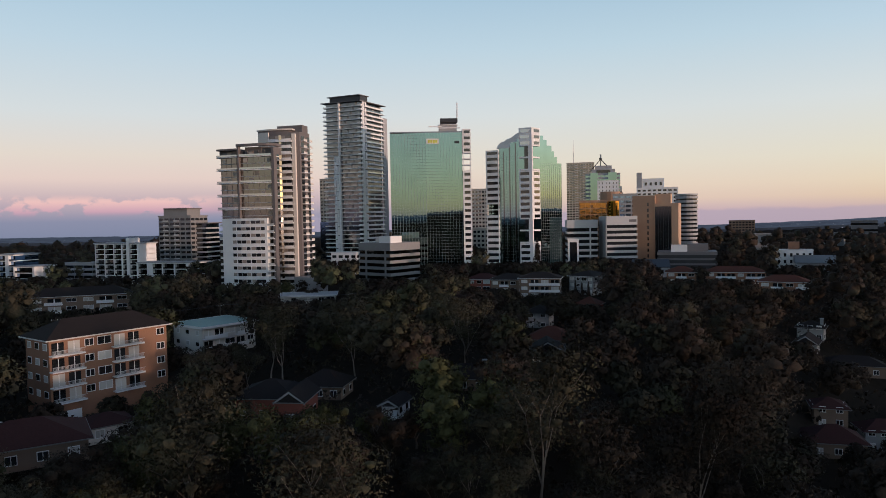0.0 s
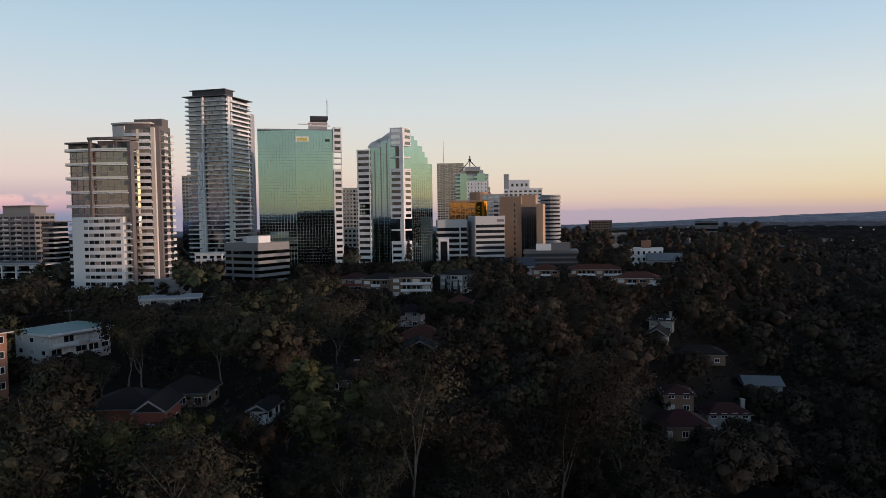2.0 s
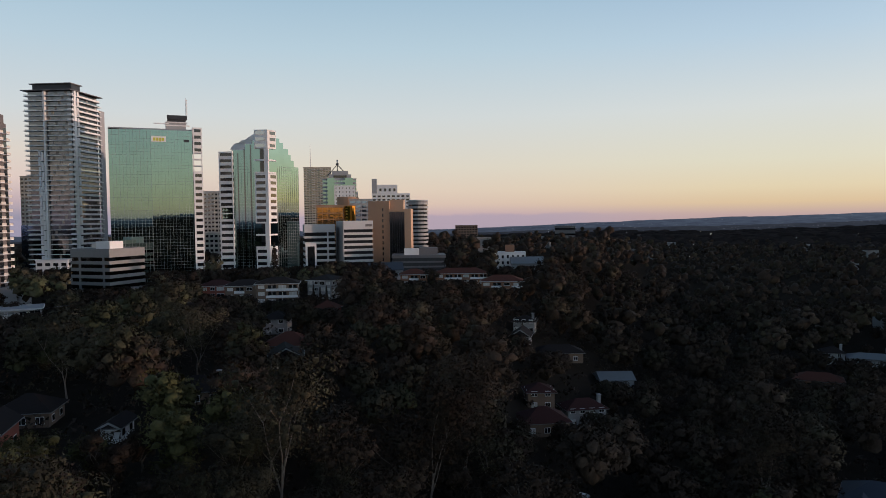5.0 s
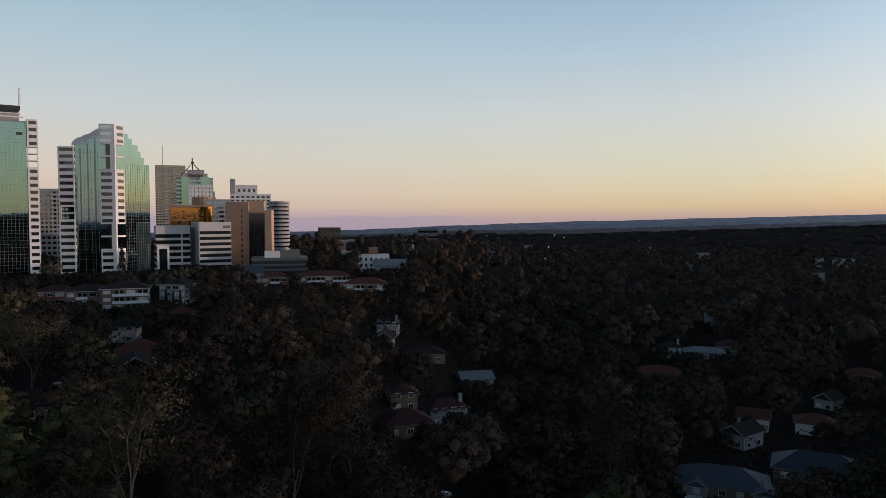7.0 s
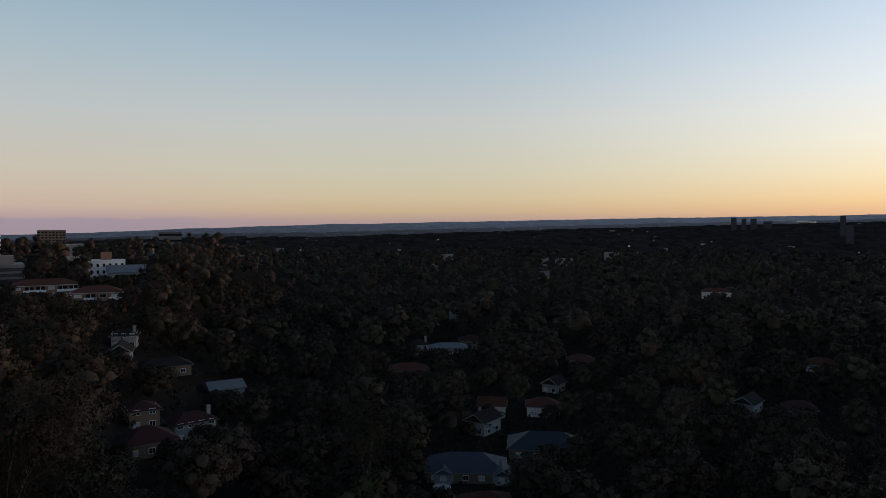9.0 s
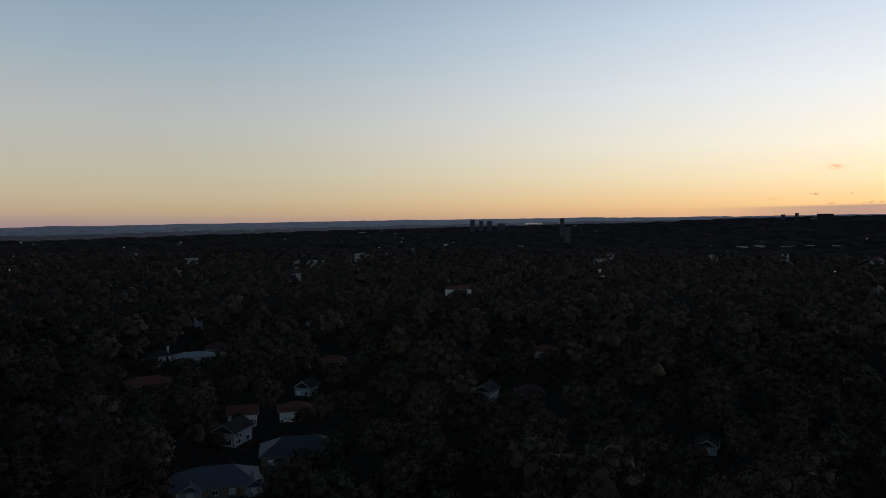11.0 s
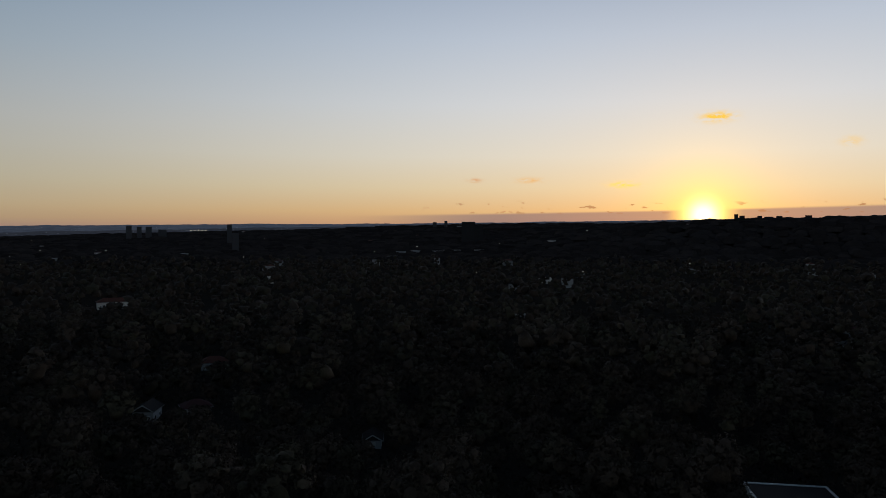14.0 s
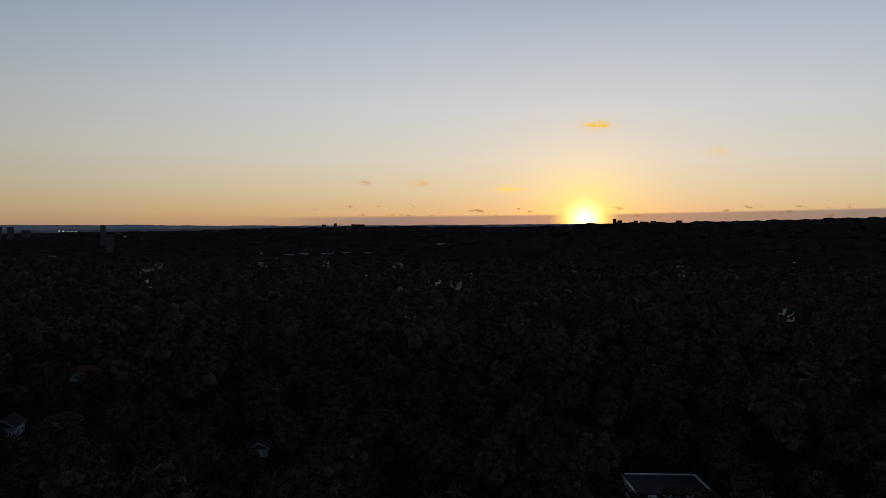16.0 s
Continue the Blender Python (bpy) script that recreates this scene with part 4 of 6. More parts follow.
def slab_block(x, y, rot, w, d, z1, n, label, walls=(), core=None, roof=None):
    """Modern flats: dark glazing between white floor slabs, with white cross walls."""
    t = thing("apartment_building", x, y, 0, rot, label, "apartment building")
    part("glazing", Geo().box(0.8, w - 0.4, 1.2, d, 0, z1), core or SMOKEGLASS, t)
    h = z1 / n
    for i in range(n + 1):
        s_ = part("floor_slab", Geo().box(0, w, -0.3 if i else 0, d - 0.2, i * h - 0.2 if i else 0, i * h + 0.25), WHITE, t)
        if 0 < i < n:
            part("balustrade", Geo().box(0.1, w - 0.1, -0.28, -0.2, i * h + 0.25, i * h + 1.05), BALGLASS if i % 2 else SMOKEGLASS, s_)
    for a_, b_ in walls:
        part("cross_wall", Geo().box(a_, b_, -0.5, d - 0.5, 0, z1 + 0.3), WHITE, t)
    part("roof", Geo().box(-0.8, w + 0.8, -0.8, d + 0.6, z1 + 0.3, z1 + 0.8), roof or GREY, t)
    return t


t = slab_block(-193.5, 422.9, -18, 31.0, 14.7, 24.0, 8, "white modern apartment block with glazed balconies", ((0, 0.6), (6.5, 7.1), (13.0, 13.5), (18.5, 19.5), (29.5, 31.0)))
part("stair_block", Geo().box(22.5, 24.5, -1.0, 8, 0, 27.5), WHITE, t)
slab_block(-165.5, 412.6, -18, 38.0, 12, 13.0, 4, "long low white apartment block", ((0, 1.2), (7, 11), (17, 17.8), (25, 26), (33, 35)))
slab_block(-246.0, 413.0, -18, 14.0, 17, 19.0, 6, "white low-rise apartment block", ((0, 2.5), (8, 10.5)), BLUEGLASS)
slab_block(-231.0, 405.0, -18, 15.0, 14, 12.5, 4, "stepped white apartment block", ((0, 1.0), (13.5, 15)), BLUEGLASS)
grid_block("office_building", -215.0, 430.0, -18, 20.0, 14, 13.0, 3, GREY, "low grey car deck", 3.0, wx=0.95)
grid_block("office_building", -62.0, 470.0, -18, 18.0, 14, 14.0, 4, WHITE, "low white building beside the towers", 3.6)
t = grid_block("apartment_tower", -93.0, 640.0, -18, 12.0, 14, 72.0, 4, BEIGE, "distant slim apartment tower with blue glass lower storeys", 3.0)
part("blue_wall", Geo().box(-0.3, 12.3, -0.4, 14.2, 0, 34), BLUEGLASS, t, "blue glass lower wall")
# towards the south-west
grid_block("apartment_building", 355.7, 826.7, -25, 28.0, 14, 26.0, 8, BROWNBRICK, "distant brown brick apartment block on the ridge", 3.0)
t = grid_block("school_building", 209.4, 420.8, -25, 20.0, 14, 12.5, 6, WHITE, "white low building with a pale roof", 4.0, wx=0.4)
part("brick_shaft", Geo().box(7, 13, 6, 10, 12.9, 17.5), BRICK, t)
t = thing("hall", 212.4, 402.4, 0, -25, "hall with a broad pale blue sheet roof", "hall")
part("wall", Geo().box(0, 20, 0, 14, 0, 6.4), GREY, t)
part("roof", Geo().faces([(-1, -1, 6.4), (21, -1, 6.4), (21, 15, 10), (-1, 15, 10), (-1, -1, 6.0), (21, -1, 6.0), (21, 15, 6.0), (-1, 15, 6.0)],
                         [(0, 1, 2, 3), (4, 7, 6, 5), (0, 4, 5, 1), (1, 5, 6, 2), (2, 6, 7, 3), (3, 7, 4, 0)]), TIN_PALE, t)

t = thing("entrance_wall", -23.0, 372.0, 0, 5, "low pale entrance wall with white marks beside the office", "wall")
part("wall", Geo().box(-7, 7, 0, 1.0, 0, 3.6), GREY, t)
part("canopy", Geo().box(-7.5, 7.5, -1.5, 1.5, 3.6, 4.0), HOUSEWHITE, t)
for k in range(3):
    part("sign_bar", Geo().box(-1.6 + k * 1.3, -0.7 + k * 1.3, -0.1, 0.0, 1.4, 3.2), WHITE, t, "white sign bar")

# ---------------------------------------------------------------- houses and flats
CLEAR = []          # bearings kept open by the gardens and streets in front of buildings: x, y, radius, height still seen
FOOT = [(-82, 347, 24), (-76, 378, 24), (-50, 505, 36), (5, 470, 34), (68, 470, 32), (-20, 405, 24), (45, 570, 18), (100, 465, 16), (125, 455, 18),
        (150, 475, 20), (195, 530, 14), (160, 435, 24), (125, 398, 14), (-158, 468, 24), (-182, 425, 18), (-148, 415, 22), (-238, 415, 20),
        (218, 425, 14), (222, 405, 14)]


def hip_roof(w, d, z, h, o=0.6, hip=1.0):
    """Hipped (hip=1) or gabled (hip=0) roof with an eaves edge."""
    x0, x1, y0, y1 = -o, w + o, -o, d + o
    g = Geo()
    e = 0.22
    if w >= d:
        k = (y1 - y0) / 2 * hip
        a, b = (x0 + k, (y0 + y1) / 2, z + h), (x1 - k, (y0 + y1) / 2, z + h)
    else:
        k = (x1 - x0) / 2 * hip
        a, b = ((x0 + x1) / 2, y0 + k, z + h), ((x0 + x1) / 2, y1 - k, z + h)
    vs = [(x0, y0, z), (x1, y0, z), (x1, y1, z), (x0, y1, z), a, b, (x0, y0, z - e), (x1, y0, z - e), (x1, y1, z - e), (x0, y1, z - e)]
    if w >= d:
        fs = [(0, 1, 5, 4), (1, 2, 5), (2, 3, 4, 5), (3, 0, 4)]
    else:
        fs = [(0, 1, 4), (1, 2, 5, 4), (2, 3, 5), (3, 0, 4, 5)]
    return g.faces(vs, fs + [(6, 7, 1, 0), (7, 8, 2, 1), (8, 9, 3, 2), (9, 6, 0, 3), (9, 8, 7, 6)])


def framed_window(owner, x, z, w=1.5, h=1.3, y=0.0, face="front", glass=None):
    if face == "front":
        f = part("window", Geo().ring([(x, z), (x + w, z), (x + w, z + h), (x, z + h)], [(x + 0.1, z + 0.1), (x + w - 0.1, z + 0.1), (x + w - 0.1, z + h - 0.1), (x + 0.1, z + h - 0.1)], -0.08, 0.05), WHITE, owner)
        for v in f.data.vertices:
            v.co = (v.co.x, y + v.co.z, v.co.y)
        part("pane", Geo().box(x + 0.1, x + w - 0.1, y - 0.03, y + 0.02, z + 0.1, z + h - 0.1), glass or DARKGLASS, f)
        part("glazing_bar", Geo().box(x + w / 2 - 0.04, x + w / 2 + 0.04, y - 0.07, y - 0.03, z + 0.1, z + h - 0.1), WHITE, f)
    else:
        f = part("window", Geo().box(y - 0.05, y + 0.06, x, x + w, z, z + h), WHITE, owner)
        s = 1 if y > 0 else -1
        part("pane", Geo().box(y - 0.08, y + 0.09, x + 0.12, x + w - 0.12, z + 0.12, z + h - 0.12), glass or DARKGLASS, f)


def house(x, y, rot, w, d, wall_h, roof_h, hip, wall, roof, label, win=3, chimney=False, z=None, clear=True, storeys=1, porch=False, side=2, open_to=0.30):
    z = ground_z(x, y) - 0.3 if z is None else z
    r = radians(rot)
    ox, oy = x - (w / 2 * math.cos(r) - d / 2 * math.sin(r)), y - (w / 2 * math.sin(r) + d / 2 * math.cos(r))
    t = thing("house", ox, oy, z, rot, label, "house")
    part("wall", Geo().box(0, w, 0, d, 0, wall_h), wall, t)
    part("roof", hip_roof(w, d, wall_h + 0.2, roof_h, 0.6, hip), roof, t)
    if hip < 0.5:
        if w >= d:
            for xx in (0.02, w - 0.02):
                part("gable", Geo().faces([(xx, 0, wall_h), (xx, d, wall_h), (xx, d / 2, wall_h + roof_h * 0.92)], [(0, 1, 2)]), wall, t)
        else:
            part("gable", Geo().faces([(0, 0.02, wall_h), (w, 0.02, wall_h), (w / 2, 0.02, wall_h + roof_h * 0.92)], [(0, 1, 2)]), wall, t)
            part("bargeboard", Geo().faces([(-0.6, -0.62, wall_h + 0.1), (w / 2, -0.62, wall_h + roof_h + 0.1), (w + 0.6, -0.62, wall_h + 0.1), (w + 0.6, -0.62, wall_h - 0.25), (w / 2, -0.62, wall_h + roof_h - 0.3), (-0.6, -0.62, wall_h - 0.25)], [(0, 1, 4, 5), (1, 2, 3, 4)]), HOUSEWHITE, t)
    for s in range(storeys):
        zz = 0.9 + s * 2.9
        for k in range(win):
            framed_window(t, w * (k + 0.5) / win - 0.75, zz, 1.5, 1.35, -0.02, glass=DARKGLASS if (k + s) % 3 else CURTAIN)
        for k in range(side):
            framed_window(t, d * (k + 0.5) / side - 0.7, zz, 1.4, 1.3, w, "side")
            framed_window(t, d * (k + 0.5) / side - 0.7, zz, 1.4, 1.3, 0.0, "side")
    part("gutter", Geo().ring([(-0.68, -0.68), (w + 0.68, -0.68), (w + 0.68, d + 0.68), (-0.68, d + 0.68)], [(-0.58, -0.58), (w + 0.58, -0.58), (w + 0.58, d + 0.58), (-0.58, d + 0.58)], wall_h, wall_h + 0.16), GUTTER, t)
    if chimney:
        c = part("chimney", Geo().box(w - 1.3, w - 0.4, d * 0.4, d * 0.4 + 0.9, wall_h - 0.5, wall_h + roof_h + 0.9), wall, t)
        part("chimney_cap", Geo().box(w - 1.4, w - 0.3, d * 0.4 - 0.1, d * 0.4 + 1.0, wall_h + roof_h + 0.9, wall_h + roof_h + 1.05), GREY, c)
    if porch:
        part("porch_roof", hip_roof(w * 0.5, 3.0, 2.6, 1.0, 0.3), roof, t).location = (w * 0.2, -3.0, 0)
        for k in range(3):
            part("porch_post", Geo().box(w * 0.2 + k * w * 0.24, w * 0.2 + k * w * 0.24 + 0.15, -3.0, -2.85, 0, 2.5), WHITE, t)
    FOOT.append((x, y, max(w, d) * 0.62))
    if clear:
        CLEAR.append((x, y, max(w, d) * open_to, z + wall_h * (0.95 if open_to < 0.4 else 0.7)))
    return t


def flats(x, y, rot, w, d, storeys, h, wall, roof, label, bays, roof_h=2.6, base=0.0, z=None, flat=False, white_balcony=True, clear=0.4):
    """Walk-up flats; bays is a string over the front: w window, W wide window, b balcony, - blank."""
    z = ground_z(x, y) if z is None else z
    t = thing("apartment_building", x, y, z, rot, label, "apartment building")
    zt = base + storeys * h
    part("wall", Geo().box(0, w, 0, d, 0, zt), wall, t)
    if flat:
        part("roof", Geo().box(-0.9, w + 0.9, -1.4, d + 0.9, zt, zt + 0.45), roof, t)
        part("fascia", Geo().ring([(-0.95, -1.45), (w + 0.95, -1.45), (w + 0.95, d + 0.95), (-0.95, d + 0.95)], [(-0.88, -1.38), (w + 0.88, -1.38), (w + 0.88, d + 0.88), (-0.88, d + 0.88)], zt - 0.1, zt + 0.5), WHITE, t)
    else:
        part("roof", hip_roof(w, d, zt + 0.1, roof_h, 0.8), roof, t)
        part("gutter", Geo().ring([(-0.88, -0.88), (w + 0.88, -0.88), (w + 0.88, d + 0.88), (-0.88, d + 0.88)], [(-0.78, -0.78), (w + 0.78, -0.78), (w + 0.78, d + 0.78), (-0.78, d + 0.78)], zt - 0.12, zt + 0.1), RAIL, t)
    step = w / len(bays)
    for s in range(storeys):
        zz = base + s * h
        for k, b in enumerate(bays):
            x0 = k * step
            if b == "w":
                framed_window(t, x0 + step * 0.2, zz + 0.9, step * 0.6, 1.4, -0.02, glass=CURTAIN if (s * 3 + k) % 3 == 0 else DARKGLASS)
            elif b == "W":
                framed_window(t, x0 + 0.1, zz + 0.8, step - 0.2, 1.6, -0.02, glass=CURTAIN if (s + k) % 2 else DARKGLASS)
            elif b in "bB":
                deep = 1.5
                q = part("balcony", Geo().box(x0 - 0.1, x0 + step + 0.1, -deep, 0, zz - 0.1, zz + 0.12), WHITE, t)
                if white_balcony:
                    part("balustrade", Geo().box(x0 - 0.1, x0 + step + 0.1, -deep, -deep + 0.1, zz + 0.12, zz + 1.0), WHITE, q)
                else:
                    g = Geo().box(x0 - 0.1, x0 + step + 0.1, -deep, -deep + 0.05, zz + 0.95, zz + 1.02).box(x0 - 0.1, x0 + step + 0.1, -deep, -deep + 0.04, zz + 0.2, zz + 0.26)
                    for i in range(int(step / 0.22)):
                        g.box(x0 + i * 0.22, x0 + i * 0.22 + 0.05, -deep + 0.01, -deep + 0.04, zz + 0.2, zz + 1.0)
                    part("balustrade", g, RAIL, q)
                part("glass_door", Geo().box(x0 + step * 0.15, x0 + step * 0.9, -0.06, 0.04, zz + 0.12, zz + 2.3), CURTAIN if (s + k) % 3 == 1 else DARKGLASS, t)
                part("door_frame", Geo().box(x0 + step * 0.5, x0 + step * 0.55, -0.1, -0.05, zz + 0.12, zz + 2.3), WHITE, t)
        for k in range(3):
            for xx in (0.0, w):
                framed_window(t, d * (k + 0.5) / 3 - 0.8, zz + 0.9, 1.6, 1.3, xx, "side", CURTAIN if (s + k) % 2 else DARKGLASS)
    r = radians(rot)
    cx, cy = x + w / 2 * math.cos(r) - d / 2 * math.sin(r), y + w / 2 * math.sin(r) + d / 2 * math.cos(r)
    FOOT.append((cx, cy, max(w, d) * 0.55))
    CLEAR.append((cx, cy, max(w, d) * 0.42, z + zt * clear))
    return t


q = flats(-68.0, 129.0, 52, 23.3, 9.2, 4, 2.9, BRICK, TILE_DARK, "orange brick flats with cream balconies and a dark hip roof", "bBwWbB-w", 3.0, 3.6, white_balcony=False, z=0.0, clear=0.12)
part("fence", Geo().box(-1.5, 4, -3.0, -2.9, 0.2, 2.6), WHITE, q)
flats(-92.0, 172.0, 20, 24.0, 10.0, 2, 2.9, BROWNBRICK, TILE_DARK, "brown brick flats with a dark hip roof behind trees", "wWwWwW", 2.6, 1.0)
flats(-145.5, 262.5, 20, 34.5, 11.0, 2, 3.0, BROWNBRICK, TILE_DARK, "brown brick flats with recessed pale balconies and a dark roof", "wbwwBw", 2.8, 3.4)
flats(-60.0, 190.8, 50, 17.0, 14.0, 2, 3.0, CREAM, TIN_GREEN, "cream flats with a verdigris flat roof and white balconies", "BbWbw", 1.0, 1.6, flat=True, clear=0.15)
flats(-58.2, 284.1, 5, 21.6, 12.0, 2, 2.8, CREAM, GREY, "pale low flats with a grey flat roof", "wwWwwW", 1.0, 0.0, flat=True, clear=0.6)
flats(29.0, 318.0, -14, 16.0, 12.0, 2, 3.0, BROWNBRICK, TILE_DARK, "brown brick flats with a dark hip roof", "wbww", 2.4, 1.6)
flats(40.7, 309.3, -14, 17.4, 12.0, 3, 2.9, BROWNBRICK, TILE_DARK, "brown brick flats with long white balconies", "wbBb", 2.4, 0.0, clear=0.12)
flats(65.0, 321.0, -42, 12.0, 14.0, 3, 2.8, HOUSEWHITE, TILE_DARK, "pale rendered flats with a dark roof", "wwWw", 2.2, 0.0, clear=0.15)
flats(138.0, 347.0, -20, 27.0, 11.0, 2, 2.9, BRICK, TILE_RED, "brick flats with white balconies and a terracotta tiled roof", "wbbwbb", 2.6, 0.5)
flats(120.0, 352.0, -20, 14.0, 11.0, 2, 2.9, BRICK, TILE_RED, "brick flats with a terracotta tiled roof", "wbw", 2.6, 0.5)
flats(143.0, 302.0, -30, 19.0, 11.0, 2, 2.9, BRICK, TILE_RED, "brick townhouses with terracotta roofs and white edges", "wbwb", 2.6, 0.0)
flats(20.0, 338.0, -12, 14.0, 10.0, 2, 2.9, REDBRICK, TILE_MAROON, "red brick flats with a maroon tiled roof", "wwWw", 2.4, 0.5)

house(-57.0, 101.0, 30, 15.0, 11.0, 3.0, 2.6, 1.0, BROWNBRICK, TILE_MAROON, "brown brick house with a broad maroon tiled hip roof", 4, z=3.0)
house(-53.0, 117.0, 40, 7.0, 6.0, 2.6, 1.4, 1.0, CREAM, TILE_MAROON, "small outbuilding with a maroon roof", 2, z=1.0)
house(-28.6, 131.0, -8, 11.0, 10.0, 4.2, 2.4, 1.0, REDBRICK, TILE_DARK, "red brick house with a dark tiled roof", 3, z=0.2, open_to=0.45)
house(-23.4, 127.5, -8, 4.5, 9.0, 4.2, 2.0, 0.0, REDBRICK, TILE_DARK, "red brick gabled wing with white bargeboards", 1, z=0.2, open_to=0.45)
house(-21.0, 146.0, -12, 9.0, 8.0, 2.9, 2.6, 1.0, BROWNBRICK, TILE_DARK, "bungalow with a dark hipped roof", 3)
house(-5.9, 128.0, -20, 3.0, 6.0, 2.5, 1.1, 0.0, WHITE, TILE_DARK, "small white gabled cottage under dark trees", 1, z=0.3, open_to=0.5)
house(8.0, 150.0, -10, 10.0, 8.0, 2.8, 2.4, 1.0, BROWNBRICK, TILE_DARK, "bungalow with white chimney and dark roof", 3, chimney=True)
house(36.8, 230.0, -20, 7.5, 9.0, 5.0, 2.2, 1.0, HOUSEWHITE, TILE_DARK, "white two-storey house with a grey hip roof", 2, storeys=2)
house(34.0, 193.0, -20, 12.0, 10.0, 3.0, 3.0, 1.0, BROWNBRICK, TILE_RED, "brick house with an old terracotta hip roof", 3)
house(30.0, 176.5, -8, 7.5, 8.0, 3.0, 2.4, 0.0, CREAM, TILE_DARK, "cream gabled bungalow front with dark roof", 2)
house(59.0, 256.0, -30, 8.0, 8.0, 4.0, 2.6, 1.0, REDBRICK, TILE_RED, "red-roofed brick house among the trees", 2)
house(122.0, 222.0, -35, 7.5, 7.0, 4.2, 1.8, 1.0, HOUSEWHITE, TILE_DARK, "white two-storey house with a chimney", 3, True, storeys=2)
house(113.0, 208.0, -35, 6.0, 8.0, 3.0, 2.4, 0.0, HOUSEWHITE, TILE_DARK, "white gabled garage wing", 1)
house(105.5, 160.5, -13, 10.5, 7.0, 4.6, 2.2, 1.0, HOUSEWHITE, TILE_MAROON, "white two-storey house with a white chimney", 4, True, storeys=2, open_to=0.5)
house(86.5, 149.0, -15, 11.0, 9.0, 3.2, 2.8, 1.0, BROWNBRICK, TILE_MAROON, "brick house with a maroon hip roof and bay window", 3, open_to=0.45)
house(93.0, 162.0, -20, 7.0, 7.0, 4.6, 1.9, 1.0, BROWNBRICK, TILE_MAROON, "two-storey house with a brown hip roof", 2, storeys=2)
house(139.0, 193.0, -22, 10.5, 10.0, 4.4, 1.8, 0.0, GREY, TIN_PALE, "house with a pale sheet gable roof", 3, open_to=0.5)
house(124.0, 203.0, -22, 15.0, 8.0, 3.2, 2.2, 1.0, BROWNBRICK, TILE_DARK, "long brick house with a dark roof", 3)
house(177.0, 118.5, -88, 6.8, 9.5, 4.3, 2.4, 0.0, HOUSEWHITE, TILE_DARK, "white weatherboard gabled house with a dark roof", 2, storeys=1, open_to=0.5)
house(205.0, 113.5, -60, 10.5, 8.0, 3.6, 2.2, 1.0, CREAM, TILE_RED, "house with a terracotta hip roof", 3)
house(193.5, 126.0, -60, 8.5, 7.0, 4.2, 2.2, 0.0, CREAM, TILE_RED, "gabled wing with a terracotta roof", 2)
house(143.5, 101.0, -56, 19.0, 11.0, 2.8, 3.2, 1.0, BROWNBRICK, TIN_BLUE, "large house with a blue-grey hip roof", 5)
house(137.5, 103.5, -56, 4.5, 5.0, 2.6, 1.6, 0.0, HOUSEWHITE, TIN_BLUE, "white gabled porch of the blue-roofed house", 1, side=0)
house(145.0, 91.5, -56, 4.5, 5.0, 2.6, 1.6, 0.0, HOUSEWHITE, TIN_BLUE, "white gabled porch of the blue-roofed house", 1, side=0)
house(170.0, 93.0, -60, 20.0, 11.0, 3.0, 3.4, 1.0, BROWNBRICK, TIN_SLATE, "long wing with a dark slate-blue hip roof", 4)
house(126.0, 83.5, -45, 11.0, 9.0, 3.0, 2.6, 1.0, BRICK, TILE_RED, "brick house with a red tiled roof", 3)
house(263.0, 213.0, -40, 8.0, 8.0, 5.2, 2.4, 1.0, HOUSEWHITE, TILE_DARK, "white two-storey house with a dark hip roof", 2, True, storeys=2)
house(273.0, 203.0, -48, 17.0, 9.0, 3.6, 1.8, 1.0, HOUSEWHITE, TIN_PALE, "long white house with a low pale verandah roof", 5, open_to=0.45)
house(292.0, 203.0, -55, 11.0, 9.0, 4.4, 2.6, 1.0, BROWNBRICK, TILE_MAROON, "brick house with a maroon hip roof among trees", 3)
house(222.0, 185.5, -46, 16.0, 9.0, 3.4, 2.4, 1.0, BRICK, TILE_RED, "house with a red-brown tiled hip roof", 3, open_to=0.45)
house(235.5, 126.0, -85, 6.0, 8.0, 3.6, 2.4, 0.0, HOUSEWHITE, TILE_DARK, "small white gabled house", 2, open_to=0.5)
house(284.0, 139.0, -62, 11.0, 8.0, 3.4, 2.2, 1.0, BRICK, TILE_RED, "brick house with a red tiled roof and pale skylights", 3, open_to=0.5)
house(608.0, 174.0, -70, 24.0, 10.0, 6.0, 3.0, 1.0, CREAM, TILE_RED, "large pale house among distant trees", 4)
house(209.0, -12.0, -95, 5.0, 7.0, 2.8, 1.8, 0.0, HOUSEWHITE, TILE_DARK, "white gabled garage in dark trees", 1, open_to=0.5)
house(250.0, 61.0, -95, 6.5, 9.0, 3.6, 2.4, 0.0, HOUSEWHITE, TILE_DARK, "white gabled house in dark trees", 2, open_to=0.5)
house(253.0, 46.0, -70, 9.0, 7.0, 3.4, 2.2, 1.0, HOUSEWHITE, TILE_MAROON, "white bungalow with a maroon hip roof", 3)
house(337.0, 53.0, -80, 12.0, 8.0, 3.6, 2.4, 1.0, GREY, TILE_RED, "grey house with a red tiled roof", 3)


